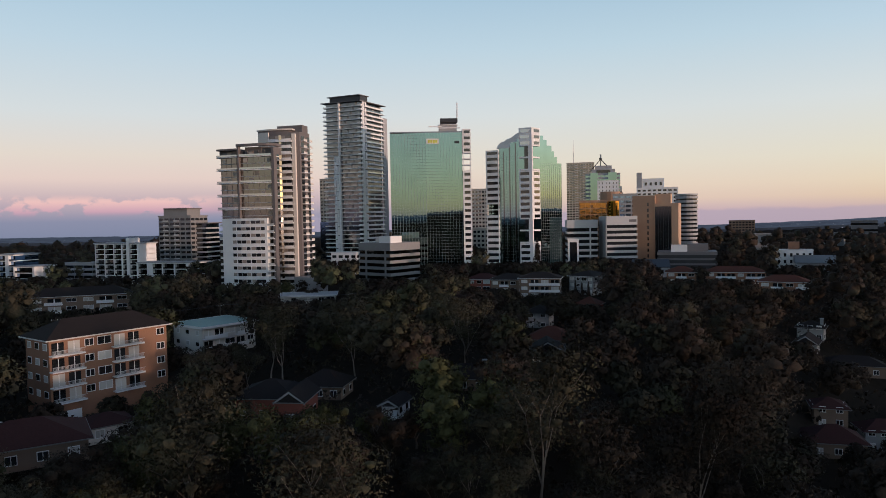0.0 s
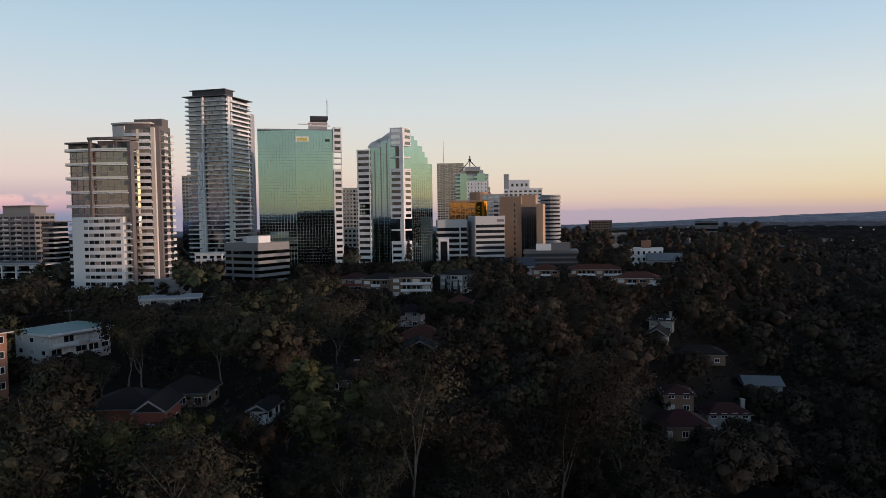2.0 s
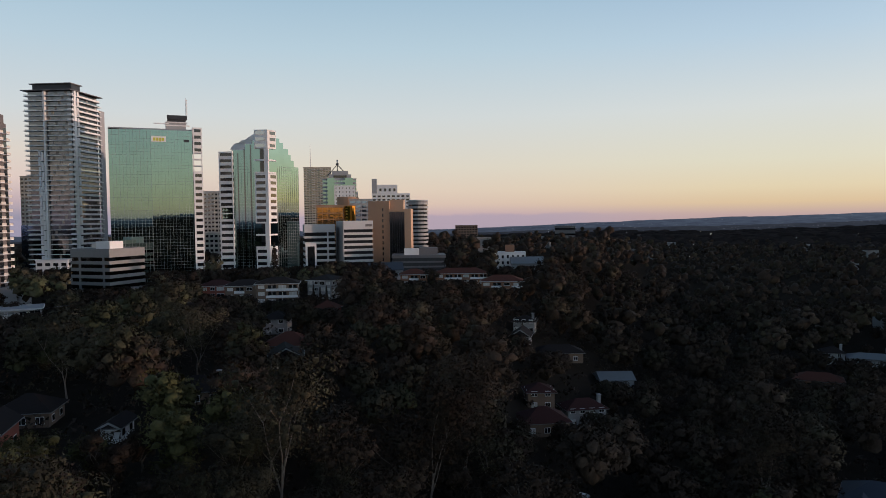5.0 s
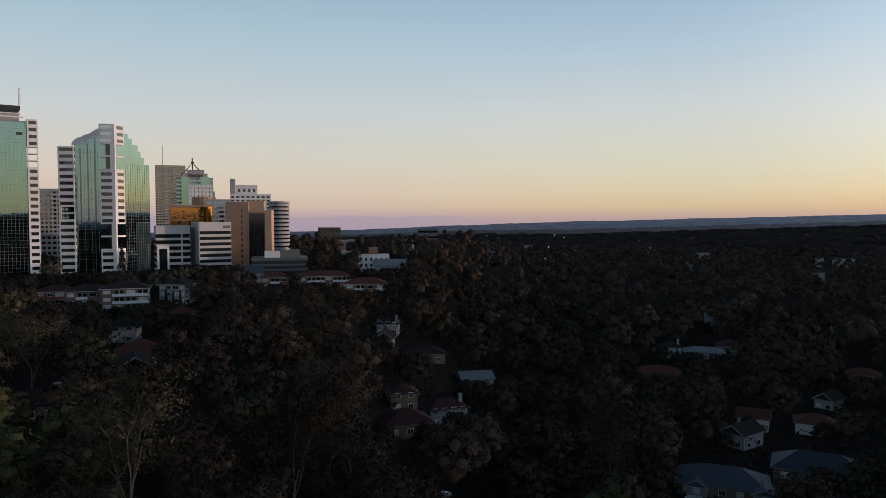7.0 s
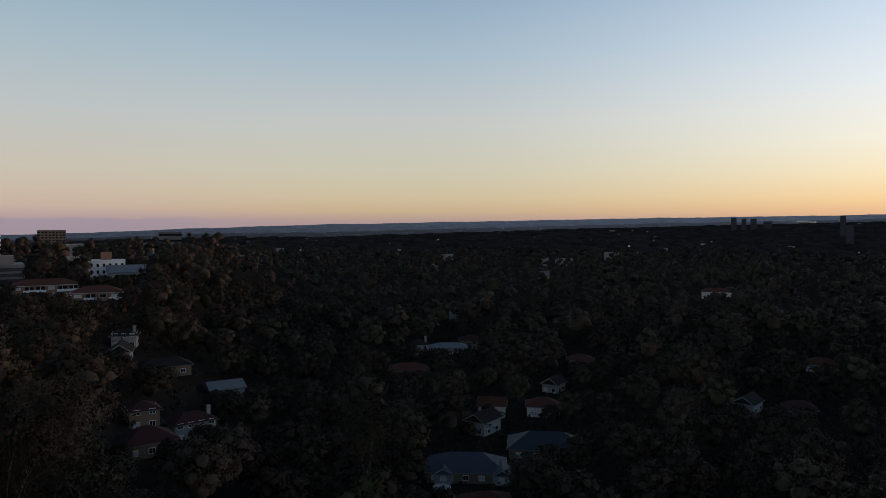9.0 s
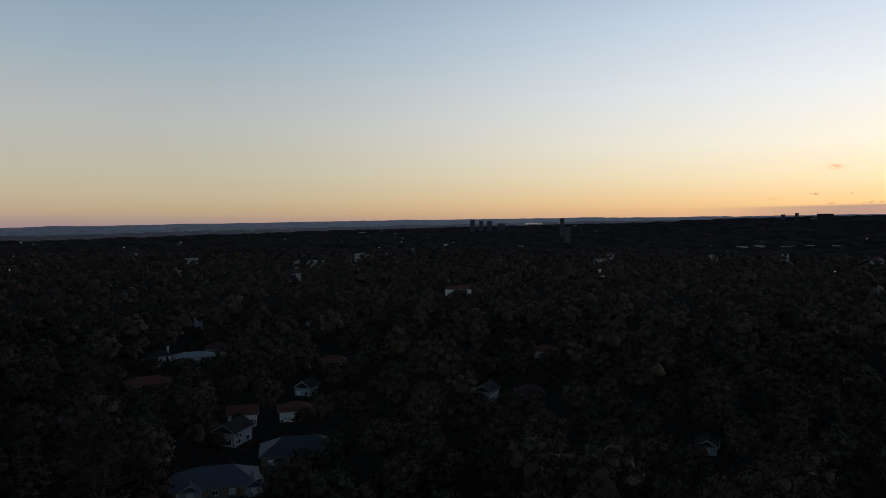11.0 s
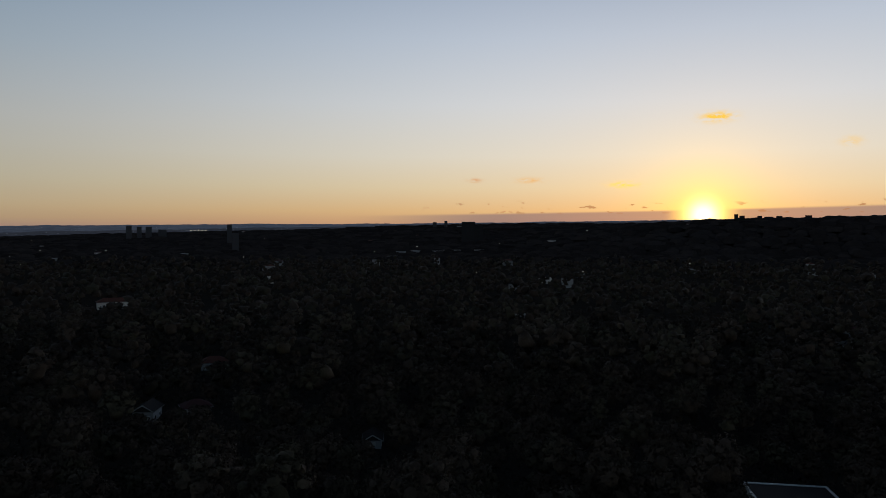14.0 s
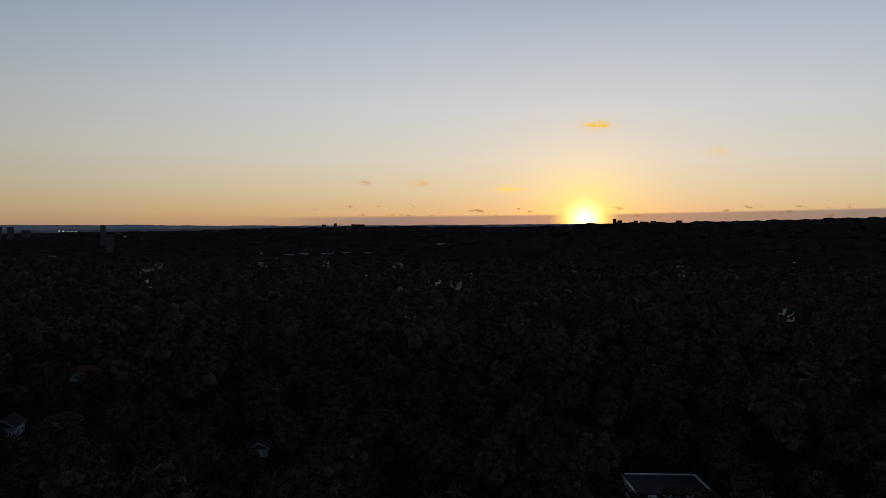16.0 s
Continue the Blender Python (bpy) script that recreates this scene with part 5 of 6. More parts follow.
def flat_roofed_house(x, y, rot, w, d, h, label):
    """A low house whose dark flat roof lies within a pale coping."""
    z = ground_z(x, y) - 0.3
    t = thing("house", x, y, z, rot, label, "house")
    part("wall", Geo().box(-w / 2, w / 2, -d / 2, d / 2, 0, h), CREAM, t)
    part("roof", Geo().box(-w / 2 - 0.5, w / 2 + 0.5, -d / 2 - 0.5, d / 2 + 0.5, h, h + 0.3), TILE_DARK, t)
    rim = [(-w / 2 - 0.8, -d / 2 - 0.8), (w / 2 + 0.8, -d / 2 - 0.8), (w / 2 + 0.8, d / 2 + 0.8), (-w / 2 - 0.8, d / 2 + 0.8)]
    part("coping", Geo().ring(rim, [(a * 0.94, b * 0.92) for a, b in rim], h, h + 0.5), RAIL, t, "pale roof coping")
    for k in range(4):
        framed_window(t, -w / 2 + w * (k + 0.5) / 4 - 0.75, 0.9, 1.5, 1.3, -d / 2 - 0.02)
    FOOT.append((x, y, max(w, d) * 0.6))
    CLEAR.append((x, y, max(w, d) * 0.5, z + h))


flat_roofed_house(143.5, -102.0, -108, 17.0, 14.0, 4.2, "low house with a dark flat roof and pale coping")

# a round garden pool by the blue-roofed house
pool = thing("garden_pool", 131.5, 99.5, ground_z(131.5, 99.5), 0, "round above-ground garden pool with a pale cover", "pool")
around = [(2.1 * math.cos(a * 0.2618), 2.1 * math.sin(a * 0.2618)) for a in range(24)]
part("wall", Geo().ring(around, [(a * 0.95, b * 0.95) for a, b in around], 0, 1.1), RAIL, pool)
part("cover", Geo().prism([(a * 0.94, b * 0.94) for a, b in around], 0.9, 1.02), CURTAIN, pool, "pale pool cover")
FOOT.append((131.5, 99.5, 3.0))
CLEAR.append((131.5, 99.5, 2.5, ground_z(131.5, 99.5) + 0.8))

# ---------------------------------------------------------------- trees
rng = np.random.default_rng(7)


def mesh_np(name, verts, faces, mat, normals=None):
    me = bpy.data.meshes.new(name)
    n, k = faces.shape
    me.vertices.add(len(verts))
    me.vertices.foreach_set("co", np.asarray(verts, np.float32).ravel())
    me.loops.add(n * k)
    me.loops.foreach_set("vertex_index", faces.astype(np.int32).ravel())
    me.polygons.add(n)
    me.polygons.foreach_set("loop_start", np.arange(0, n * k, k, dtype=np.int32))
    me.update(calc_edges=True)
    me.materials.append(mat)
    if normals is not None:
        me.polygons.foreach_set("use_smooth", np.ones(n, bool))
        me.normals_split_custom_set_from_vertices(normals)
    return me


def leaves(centres, radii, count, size, flat=0.7, corners=4, up=0.35, low=0.55, slim=0.7, even=0.2):
    """Leaf blades scattered through the shells of leafy clumps."""
    c = np.repeat(centres, count, 0)
    r = np.repeat(radii, count)[:, None]
    n = len(c)
    d = rng.normal(size=(n, 3))
    d[:, 2] += up
    d /= np.linalg.norm(d, axis=1)[:, None]
    depth = low + (1.08 - low) * rng.random((n, 1)) ** 0.6
    p_ = c + d * r * depth * np.array([1, 1, flat])
    nrm = d + rng.normal(size=(n, 3)) * 0.75
    nrm /= np.linalg.norm(nrm, axis=1)[:, None]
    u = np.cross(nrm, rng.normal(size=(n, 3)))
    u /= np.linalg.norm(u, axis=1)[:, None]
    w = np.cross(nrm, u)
    s = size * (0.6 + 0.8 * rng.random((n, 1)))
    if corners == 4:
        v = np.stack([p_ - u * s, p_ - w * s * 0.45, p_ + u * s, p_ + w * s * 0.45], 1)
    else:
        v = np.stack([p_ - u * s, p_ + u * s * 0.6 - w * s * slim, p_ + u * s * 0.6 + w * s * slim], 1)
    turn = np.sum(np.cross(v[:, 1] - v[:, 0], v[:, 2] - v[:, 0]) * d, 1) < 0
    v[turn] = v[turn][:, ::-1]
    soft = d + nrm * even + np.array([0, 0, 0.25])
    soft /= np.linalg.norm(soft, axis=1)[:, None]
    return v.reshape(-1, 3), np.arange(n * corners).reshape(n, corners), np.repeat(soft, corners, 0)


def ico(level):
    """Points and faces of a unit icosphere."""
    bm = bmesh.new()
    bmesh.ops.create_icosphere(bm, subdivisions=level, radius=1.0)
    bm.verts.ensure_lookup_table()
    v = np.array([tuple(q.co) for q in bm.verts])
    f = np.array([[q.index for q in p_.verts] for p_ in bm.faces])
    bm.free()
    return v, f


ICO = {1: ico(1), 2: ico(2)}


def clumps_of(centres, radii, flat=0.8, level=1, rough=0.3):
    """Uneven dense hearts of leafy clumps, to which the blades are added."""
    u, f = ICO[level]
    n, k = len(centres), len(u)
    jit = 1 - rough + 2 * rough * rng.random((n, k, 1))
    v = centres[:, None, :] + u[None] * np.asarray(radii)[:, None, None] * jit * np.array([1, 1, flat])
    fs = (np.arange(n)[:, None, None] * k + f[None]).reshape(-1, 3)
    nm = u[None] + rng.normal(size=(n, k, 3)) * 0.3 + np.array([0, 0, 0.1])
    nm /= np.linalg.norm(nm, axis=2)[:, :, None]
    return v.reshape(-1, 3), fs, nm.reshape(-1, 3)


def domed(body, hubs, share):
    """Turns the normals towards those of the whole crown, about its hub, so that it shades as one soft dome."""
    v, f, nm = body
    hubs = np.repeat(hubs, len(v) // len(hubs), 0)
    out_ = v - hubs
    out_ /= np.linalg.norm(out_, axis=1)[:, None] + 1e-6
    nm = nm * (1 - share) + out_ * share
    return v, f, nm / (np.linalg.norm(nm, axis=1)[:, None] + 1e-6)


def joined(a, b):
    return np.concatenate([a[0], b[0]]), np.concatenate([a[1], b[1] + len(a[0])]), np.concatenate([a[2], b[2]])


def limbs(rnd, height, spread, fork, thick, n_main, bend=0.18):
    """Trunk and two orders of limbs; gives the wood and the tips where foliage sits."""
    g, tips = Geo(), []

    def grow(a, way, length, r0, order):
        pts = [Vector(a)]
        d = Vector(way).normalized()
        k = 3 if order < 2 else 2
        for i in range(k):
            d = (d + Vector((rnd.uniform(-bend, bend), rnd.uniform(-bend, bend), rnd.uniform(0, bend)))).normalized()
            pts.append(pts[-1] + d * length / k)
        for i in range(k):
            g.tube(pts[i], pts[i + 1], r0 * (1 - 0.22 * i), r0 * (1 - 0.22 * (i + 1)), 6 if order == 0 else 4)
        if order == 2:
            tips.append(pts[-1])
            if rnd.random() < 0.5:
                tips.append(pts[-2])
            return
        if order == 1:
            tips.append(pts[2])
        m = n_main if order == 0 else rnd.randint(2, 4)
        a0 = rnd.uniform(0, 6.28)
        for i in range(m):
            a_ = a0 + 6.283 * i / m + rnd.uniform(-0.4, 0.4)
            tilt = rnd.uniform(0.45, 1.0) * spread
            way2 = d * 0.6 + Vector((math.cos(a_) * tilt, math.sin(a_) * tilt, rnd.uniform(0.35, 0.8)))
            start = pts[-1] if i < 2 or order else pts[-2]
            grow(start, way2, height * (0.30 if order == 0 else 0.20) * rnd.uniform(0.8, 1.25), r0 * (0.42 if order == 0 else 0.36), order + 1)
    grow((0, 0, 0), (0, 0, 1), height * fork, thick, 0)
    return g, tips


def tree_kind(seed, kind, fine=1.0):
    """Meshes for one tree about 18 m tall: wood and crown."""
    rnd = random.Random(seed)
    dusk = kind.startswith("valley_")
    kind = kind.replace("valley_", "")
    if kind == "gum":
        g, tips = limbs(rnd, 18, 1.15, 0.30, 0.30, 5)
        r = [rnd.uniform(1.6, 2.8) for _ in tips]
        cnt, size, flat, mat, bark = 250, 0.31, 0.8, LEAF_GUM, BARK_PALE
    elif kind == "spare":
        g, tips = limbs(rnd, 18, 0.9, 0.38, 0.26, 4)
        r = [rnd.uniform(1.2, 2.1) for _ in tips]
        cnt, size, flat, mat, bark = 170, 0.32, 0.8, LEAF_GUM, BARK_PALE
    elif kind == "open":
        g, tips = limbs(rnd, 21, 0.9, 0.30, 0.25, 4, 0.24)
        r = [rnd.uniform(1.8, 2.9) for _ in tips]
        cnt, size, flat, mat, bark = 260, 0.32, 0.75, LEAF_GUM, BARK_WHITE
    elif kind == "fig":
        g, tips = limbs(rnd, 15, 1.1, 0.28, 0.5, 5)
        r = [rnd.uniform(1.7, 2.8) for _ in tips]
        cnt, size, flat, mat, bark = 210, 0.34, 0.75, LEAF_DARK, BARK_DARK
    else:
        g, tips = limbs(rnd, 12, 1.0, 0.25, 0.3, 5)
        r = [rnd.uniform(1.3, 2.2) for _ in tips]
        cnt, size, flat, mat, bark = 200, 0.29, 0.8, LEAF_GOLD, BARK_DARK
    mat = LEAF_GUM_SHADED if dusk else mat
    c = np.array([tuple(t_) for t_ in tips])
    c = c + rng.normal(size=c.shape) * 0.5
    r = np.array(r)
    blades = leaves(c, r, int(cnt * fine), size * 0.66 / fine ** 0.5, flat, 3, low=0.5, slim=0.42)
    dense = {"fig": 0.5, "young": 0.46, "gum": 0.3, "spare": 0.22}.get(kind, 0.2)
    hub = np.repeat(c.mean(0)[None] - np.array([[0, 0, 2.0]]), len(c), 0)
    v, f, nm = joined(domed(clumps_of(c, r * dense, flat, 1, 0.35), hub, 0.4), domed(blades, hub, 0.4))
    return g.mesh("trunk", bark), mesh_np("crown", v, f, mat, nm)


KINDS = {k: [tree_kind(i * 31 + j, k, q) for q in (0.9, 0.36) for i in range(n)] for j, (k, n) in enumerate((("gum", 4), ("spare", 2), ("fig", 3), ("young", 2), ("open", 4), ("valley_gum", 3), ("valley_open", 3)))}
LABEL = {"valley_gum": "gum tree in the valley, its crown coloured as in shade", "valley_open": "tall gum tree with bare pale limbs, its crown coloured as in shade", "open": "tall old gum tree with bare pale limbs showing", "gum": "tall gum tree with pale forked limbs and olive foliage", "spare": "slender gum tree with thin open foliage",
         "fig": "broad dark-leaved tree with a dense rounded crown", "young": "small yellow-green leafy tree"}
SIZE = {"valley_gum": 18.5, "valley_open": 21.0, "open": 21.0, "gum": 18.5, "spare": 18.0, "fig": 14.0, "young": 11.0}


def room(x, y, spread=4.0):
    """How high a tree may stand here: nothing on a house, low across an open street or garden view."""
    for fx, fy, fr in FOOT:
        if (x - fx) ** 2 + (y - fy) ** 2 < (fr + spread * 0.45) ** 2:
            return 0.0
    r, top = math.hypot(x, y), 99.0
    for cx, cy, cr, cz in CLEAR:
        dist = math.hypot(cx, cy)
        if r < dist - 2:
            along = (x * cx + y * cy) / dist
            if along > 0 and abs(x * cy - y * cx) / dist < cr * along / dist + spread * 0.75:
                top = min(top, EYE[2] + (cz - EYE[2]) * along / dist - ground_z(x, y))
    return top


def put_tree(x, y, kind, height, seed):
    # valley gums take the crowns with shade in their leaf colour
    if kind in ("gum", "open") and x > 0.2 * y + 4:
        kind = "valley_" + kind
    half = len(KINDS[kind]) // 2
    wood, crown = KINDS[kind][seed % half + (half if math.hypot(x, y) > 105 and "open" not in kind else 0)]
    t = new("tree")
    s = height / SIZE[kind]
    t.matrix_world = Matrix.LocRotScale((x, y, ground_z(x, y) - 0.2), Euler((0, 0, seed * 1.7)), (s, s, s * (0.92 + 0.16 * ((seed * 37) % 10) / 10)))
    tagged(t, LABEL[kind], "tree", "trees of the wooded suburb")
    for name, me in (("trunk", wood), ("crown", crown)):
        o = new(name, me)
        o.parent = t


for cx, cy, cr, cz in ((-82, 347, 20, 7), (-20, 405, 18, 2.0), (5, 465, 26, 6), (68, 460, 26, 6), (110, 455, 20, 8), (150, 475, 16, 6), (160, 435, 18, 3),
                       (-50, 505, 20, 8), (-180, 425, 30, 5), (-158, 468, 16, 12), (-238, 415, 16, 6), (222, 412, 14, 4)):
    CLEAR.append((cx, cy, cr, cz))


def seen(x, y):
    return -150 < math.degrees(math.atan2(-x, y)) < 42


def conifer(x, y, h, wide, seed):
    """A pointed dark conifer: whorls of drooping sprays round a straight trunk."""
    t = new("conifer")
    t.matrix_world = pose(x, y, ground_z(x, y), 0, 0, seed * 50)
    tagged(t, "dark pointed conifer beside the buildings", "tree", "conifers")
    part("trunk", Geo().tube((0, 0, 0), (0, 0, h * 0.95), h * 0.018, 0.03), BARK_DARK, t)
    lv = np.arange(0.06, 0.99, 0.045)
    cs = np.array([(math.cos(k * 2.4 + j * 2.09) * wide * (1 - q) * 0.6, math.sin(k * 2.4 + j * 2.09) * wide * (1 - q) * 0.6, h * q) for k, q in enumerate(lv) for j in range(3)])
    rs = np.array([max(0.25, wide * (1 - q) * 0.55) for q in lv for j in range(3)])
    v, f, nm = leaves(cs, rs, 60, 0.22 * h / 12, 0.8, 3, low=0.3, slim=0.3)
    o = new("crown", mesh_np("crown", v, f, LEAF_DARK, nm))
    o.parent = t


def palm(x, y, h, seed):
    t = new("palm_tree")
    t.matrix_world = pose(x, y, ground_z(x, y), 0, 0, seed * 77)
    tagged(t, "tall palm tree with drooping fronds", "tree", "palms")
    part("trunk", Geo().tube((0, 0, 0), (0.3, 0, h), 0.22, 0.15, 7), BARK_DARK, t)
    for k in range(14):
        a, up = k * 0.4488 * 1.01, 0.5 + 0.5 * ((k * 7) % 5) / 5
        g, last = Geo(), (0.3, 0, h)
        pts = []
        for i in range(7):
            s_ = i / 6
            pts.append((0.3 + 3.0 * s_ * math.cos(a), 3.0 * s_ * math.sin(a), h + up * 1.6 * s_ - 2.6 * s_ * s_))
        for i in range(6):
            p0, p1 = Vector(pts[i]), Vector(pts[i + 1])
            side = Vector((-math.sin(a), math.cos(a), 0)) * 0.45 * (1 - i / 7)
            drop = Vector((0, 0, -0.25))
            g.faces([p0, p0 + side + drop, p1 + side * 0.9 + drop, p1, p1 - side * 0.9 + drop, p0 - side + drop], [(0, 1, 2, 3), (0, 3, 4, 5)])
        part("frond", g, LEAF_DARK, t)


near_trees, mid_trees, far_trees = [], [], []
rnd = random.Random(5)


def scatter(r0, r1, step, into, keep=0.9, need=4.5):
    n = int(r1 / step) + 1
    for i in range(-n, n + 1):
        for j in range(-n, n + 1):
            x, y = (i + rnd.uniform(-0.48, 0.48)) * step, (j + rnd.uniform(-0.48, 0.48)) * step
            k, h = rnd.random(), rnd.random()
            if not r0 <= math.hypot(x, y) < r1 or rnd.random() > keep or not seen(x, y):
                continue
            # paler gums thicken on the ridge, standing in for the stronger light there
            d = noise.noise((x * 0.012, y * 0.012, 4.0)) + 0.8 * smooth(50, -60, x - 0.22 * y)
            kind = "gum" if k < 0.22 + d * 0.6 else "spare" if k < 0.28 + d * 0.6 else "fig" if k < 0.9 else "young"
            full = {"gum": 12 + 12 * h * h, "spare": 12 + 11 * h, "fig": 8 + 8 * h, "young": 6 + 6 * h}[kind]
            top = room(x, y, 4.5 if r1 < 500 else 3.0)
            if top < need:
                continue
            if top < full:
                kind, full = ("fig" if h < 0.6 else "young"), min(top, 9 + 5 * h) if top > 9 else top
            into.append((x, y, kind, full))


# tall gums that stand out, with open crowns and pale limbs
HERO = [(-37.5, 150, 20), (-31.5, 155, 21), (-43.5, 158, 20), (-36, 163, 21), (8.7, 164.8, 21), (-16.3, 159.2, 20), (-12.4, 70, 27), (15.0, 95, 28), (40, 103, 27), (-30, 118, 17), (-45, 140, 15), (52, 118, 26),
        (112.0, 105.0, 28), (26, 150, 19), (70, 128, 25)]
for i, (x, y, h) in enumerate(HERO):
    if room(x, y, 2.0) > 6:
        put_tree(x, y, "open", min(h, room(x, y, 2.0) + 2), i)
        FOOT.append((x, y, 3.0))

for i, (x, y, h, kind) in enumerate(((-78, 290, 12, "fig"), (-61, 303, 12, "young"), (-47, 296, 9, "fig"), (-66, 178, 9, "young"), (2, 120, 14, "young"), (95.4, 88.3, 16, "young"), (-30, 205, 12, "gum"))):
    put_tree(x, y, kind, h, i * 3)
    FOOT.append((x, y, 4.0))
for i, (x, y, h, wide) in enumerate(((62, 294, 9, 1.5), (64.5, 293, 8, 1.3), (67, 292, 8.5, 1.4), (66, 419, 23, 4.5), (29, 428, 18, 4.0))):
    conifer(x, y, h, wide, i)
    FOOT.append((x, y, 2.0))
for i, (x, y, h) in enumerate(((22, 196, 9), (24.5, 199, 8))):
    palm(x, y, h, i)
    FOOT.append((x, y, 3.0))

scatter(34, 172, 8.6, near_trees, 0.95)
near_trees.sort(key=lambda t_: math.hypot(t_[0], t_[1]))
mid_trees += near_trees[290:]
for i, (x, y, kind, h) in enumerate(near_trees[:290]):
    put_tree(x, y, kind, h, i)
scatter(172, 480, 10.2, mid_trees, 0.92)
scatter(480, 1500, 16.5, far_trees, 0.92)


def behind(r0, r1, step, into):
    """The woods go on behind the camera."""
    n = int(r1 / step) + 1
    for i in range(-n, n + 1):
        for j in range(-n, n + 1):
            x, y = (i + rnd.uniform(-0.45, 0.45)) * step, (j + rnd.uniform(-0.45, 0.45)) * step
            if r0 <= math.hypot(x, y) < r1 and not seen(x, y) and room(x, y) > 20:
                into.append((x, y, "fig", 12 + 8 * rnd.random()))


behind(50, 1400, 26.0, far_trees)


gums = [r_ for r_ in mid_trees if r_[2] in ("gum", "spare")]
rest = [r_ for r_ in mid_trees if r_[2] not in ("gum", "spare")]


def foliage_body(name, rows, clumps, count, size, mat, label):
    """Many rounded crowns far off: a dense heart each, and a dome of leafy clumps round it."""
    cs, rs, hearts, wide, hubs = [], [], [], [], []
    for x, y, kind, h in rows:
        z = ground_z(x, y)
        w = h * {"gum": 0.29, "spare": 0.22, "fig": 0.38, "young": 0.36}[kind] * rnd.uniform(0.8, 1.2)
        hi = h * (0.30 if kind in ("gum", "spare") else 0.36)
        turn = rnd.uniform(0, 6.28)
        hearts.append((x, y, z + h - hi * 1.35))
        wide.append(min(w, hi) * 0.46)
        for k in range(clumps):
            up = (0.95 if clumps > 1 else 0.3) - 1.25 * k / max(1, clumps - 1) + rnd.uniform(-0.12, 0.12)
            out_ = math.sqrt(max(0.05, 1 - min(1, abs(up)) ** 2)) * rnd.uniform(0.55, 0.85)
            a = turn + k * 2.4
            r_ = w * rnd.uniform(0.26, 0.44) * (1.0 if clumps > 8 else 1.2 if clumps > 4 else 1.75 if clumps > 1 else 2.2)
            cs.append((x + w * out_ * math.cos(a), y + w * out_ * math.sin(a), z + h - hi + (hi - r_ * 0.6) * up))
            rs.append(r_)
            hubs.append((x, y, z + h - hi * 1.5))
    cs, rs, hubs = np.array(cs), np.array(rs), np.array(hubs)
    blades = leaves(cs, rs, count, size, 0.8, 3, low=0.65, slim=0.46, up=0.6, even=0.12)
    knobs = clumps_of(cs, rs * (0.46 if count > 30 else 0.58 if count > 8 else 0.82), 0.85, 1, 0.4)
    hearts = clumps_of(np.array(hearts), np.array(wide) * (0.95 if count > 30 else 1.2), 1.0, 1, 0.35)
    v, f, nm = joined(domed(knobs, hubs, 0.7), domed(blades, hubs, 0.65))
    if clumps > 4:
        v, f, nm = joined(hearts, (v, f, nm))
    tagged(new(name, mesh_np(name, v, f, mat, nm)), label, "woods", kind="stuff")


def split(rows, r):
    return [q for q in rows if math.hypot(q[0], q[1]) < r], [q for q in rows if math.hypot(q[0], q[1]) >= r]


# ridge gums keep the full leaf colour, valley gums get the shaded copy
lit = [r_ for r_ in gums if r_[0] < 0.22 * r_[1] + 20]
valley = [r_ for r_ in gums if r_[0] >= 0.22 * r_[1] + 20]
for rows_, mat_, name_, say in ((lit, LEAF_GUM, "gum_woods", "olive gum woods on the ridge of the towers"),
                                (valley, LEAF_GUM_SHADED, "gum_woods", "gum woods of the valley, leaves coloured as in shade"),
                                (rest, LEAF_DARK, "broadleaf_woods", "dark broad-leaved garden trees covering the suburb")):
    close, apart_ = split(rows_, 270)
    foliage_body(name_, close, 15, 72, 0.37, mat_, say)
    foliage_body(name_, apart_, 8, 20, 0.55, mat_, say)
for rows_, size_, count_, n_ in zip(split(far_trees, 850), (0.9, 1.3), (6, 2), (3, 1)):
    foliage_body("far_woods", rows_, n_, count_, size_, LEAF_DARK, "dark distant woods between the suburbs")


def undergrowth():
    cs, rs = [], []
    n = 80
    for i in range(-n, n + 1):
        for j in range(-n, n + 1):
            x, y = (i + rnd.uniform(-0.5, 0.5)) * 4.6, (j + rnd.uniform(-0.5, 0.5)) * 4.6
            r = math.hypot(x, y)
            if 25 < r < 340 and seen(x, y) and rnd.random() < 0.8 and room(x, y, 1.0) > 0.7:
                s_ = min(rnd.uniform(1.4, 3.0), room(x, y, 1.0) * 0.6)
                cs.append((x, y, ground_z(x, y) + s_ * 0.55))
                rs.append(s_)
    v, f, nm = leaves(np.array(cs), np.array(rs), 16, 0.62, 0.9, 3, up=0.6, low=0.6, slim=0.45)
    tagged(new("undergrowth", mesh_np("undergrowth", v, f, LEAF_DARK, nm)), "dark shrubs and undergrowth between the trees", "shrubs", kind="stuff")


undergrowth()


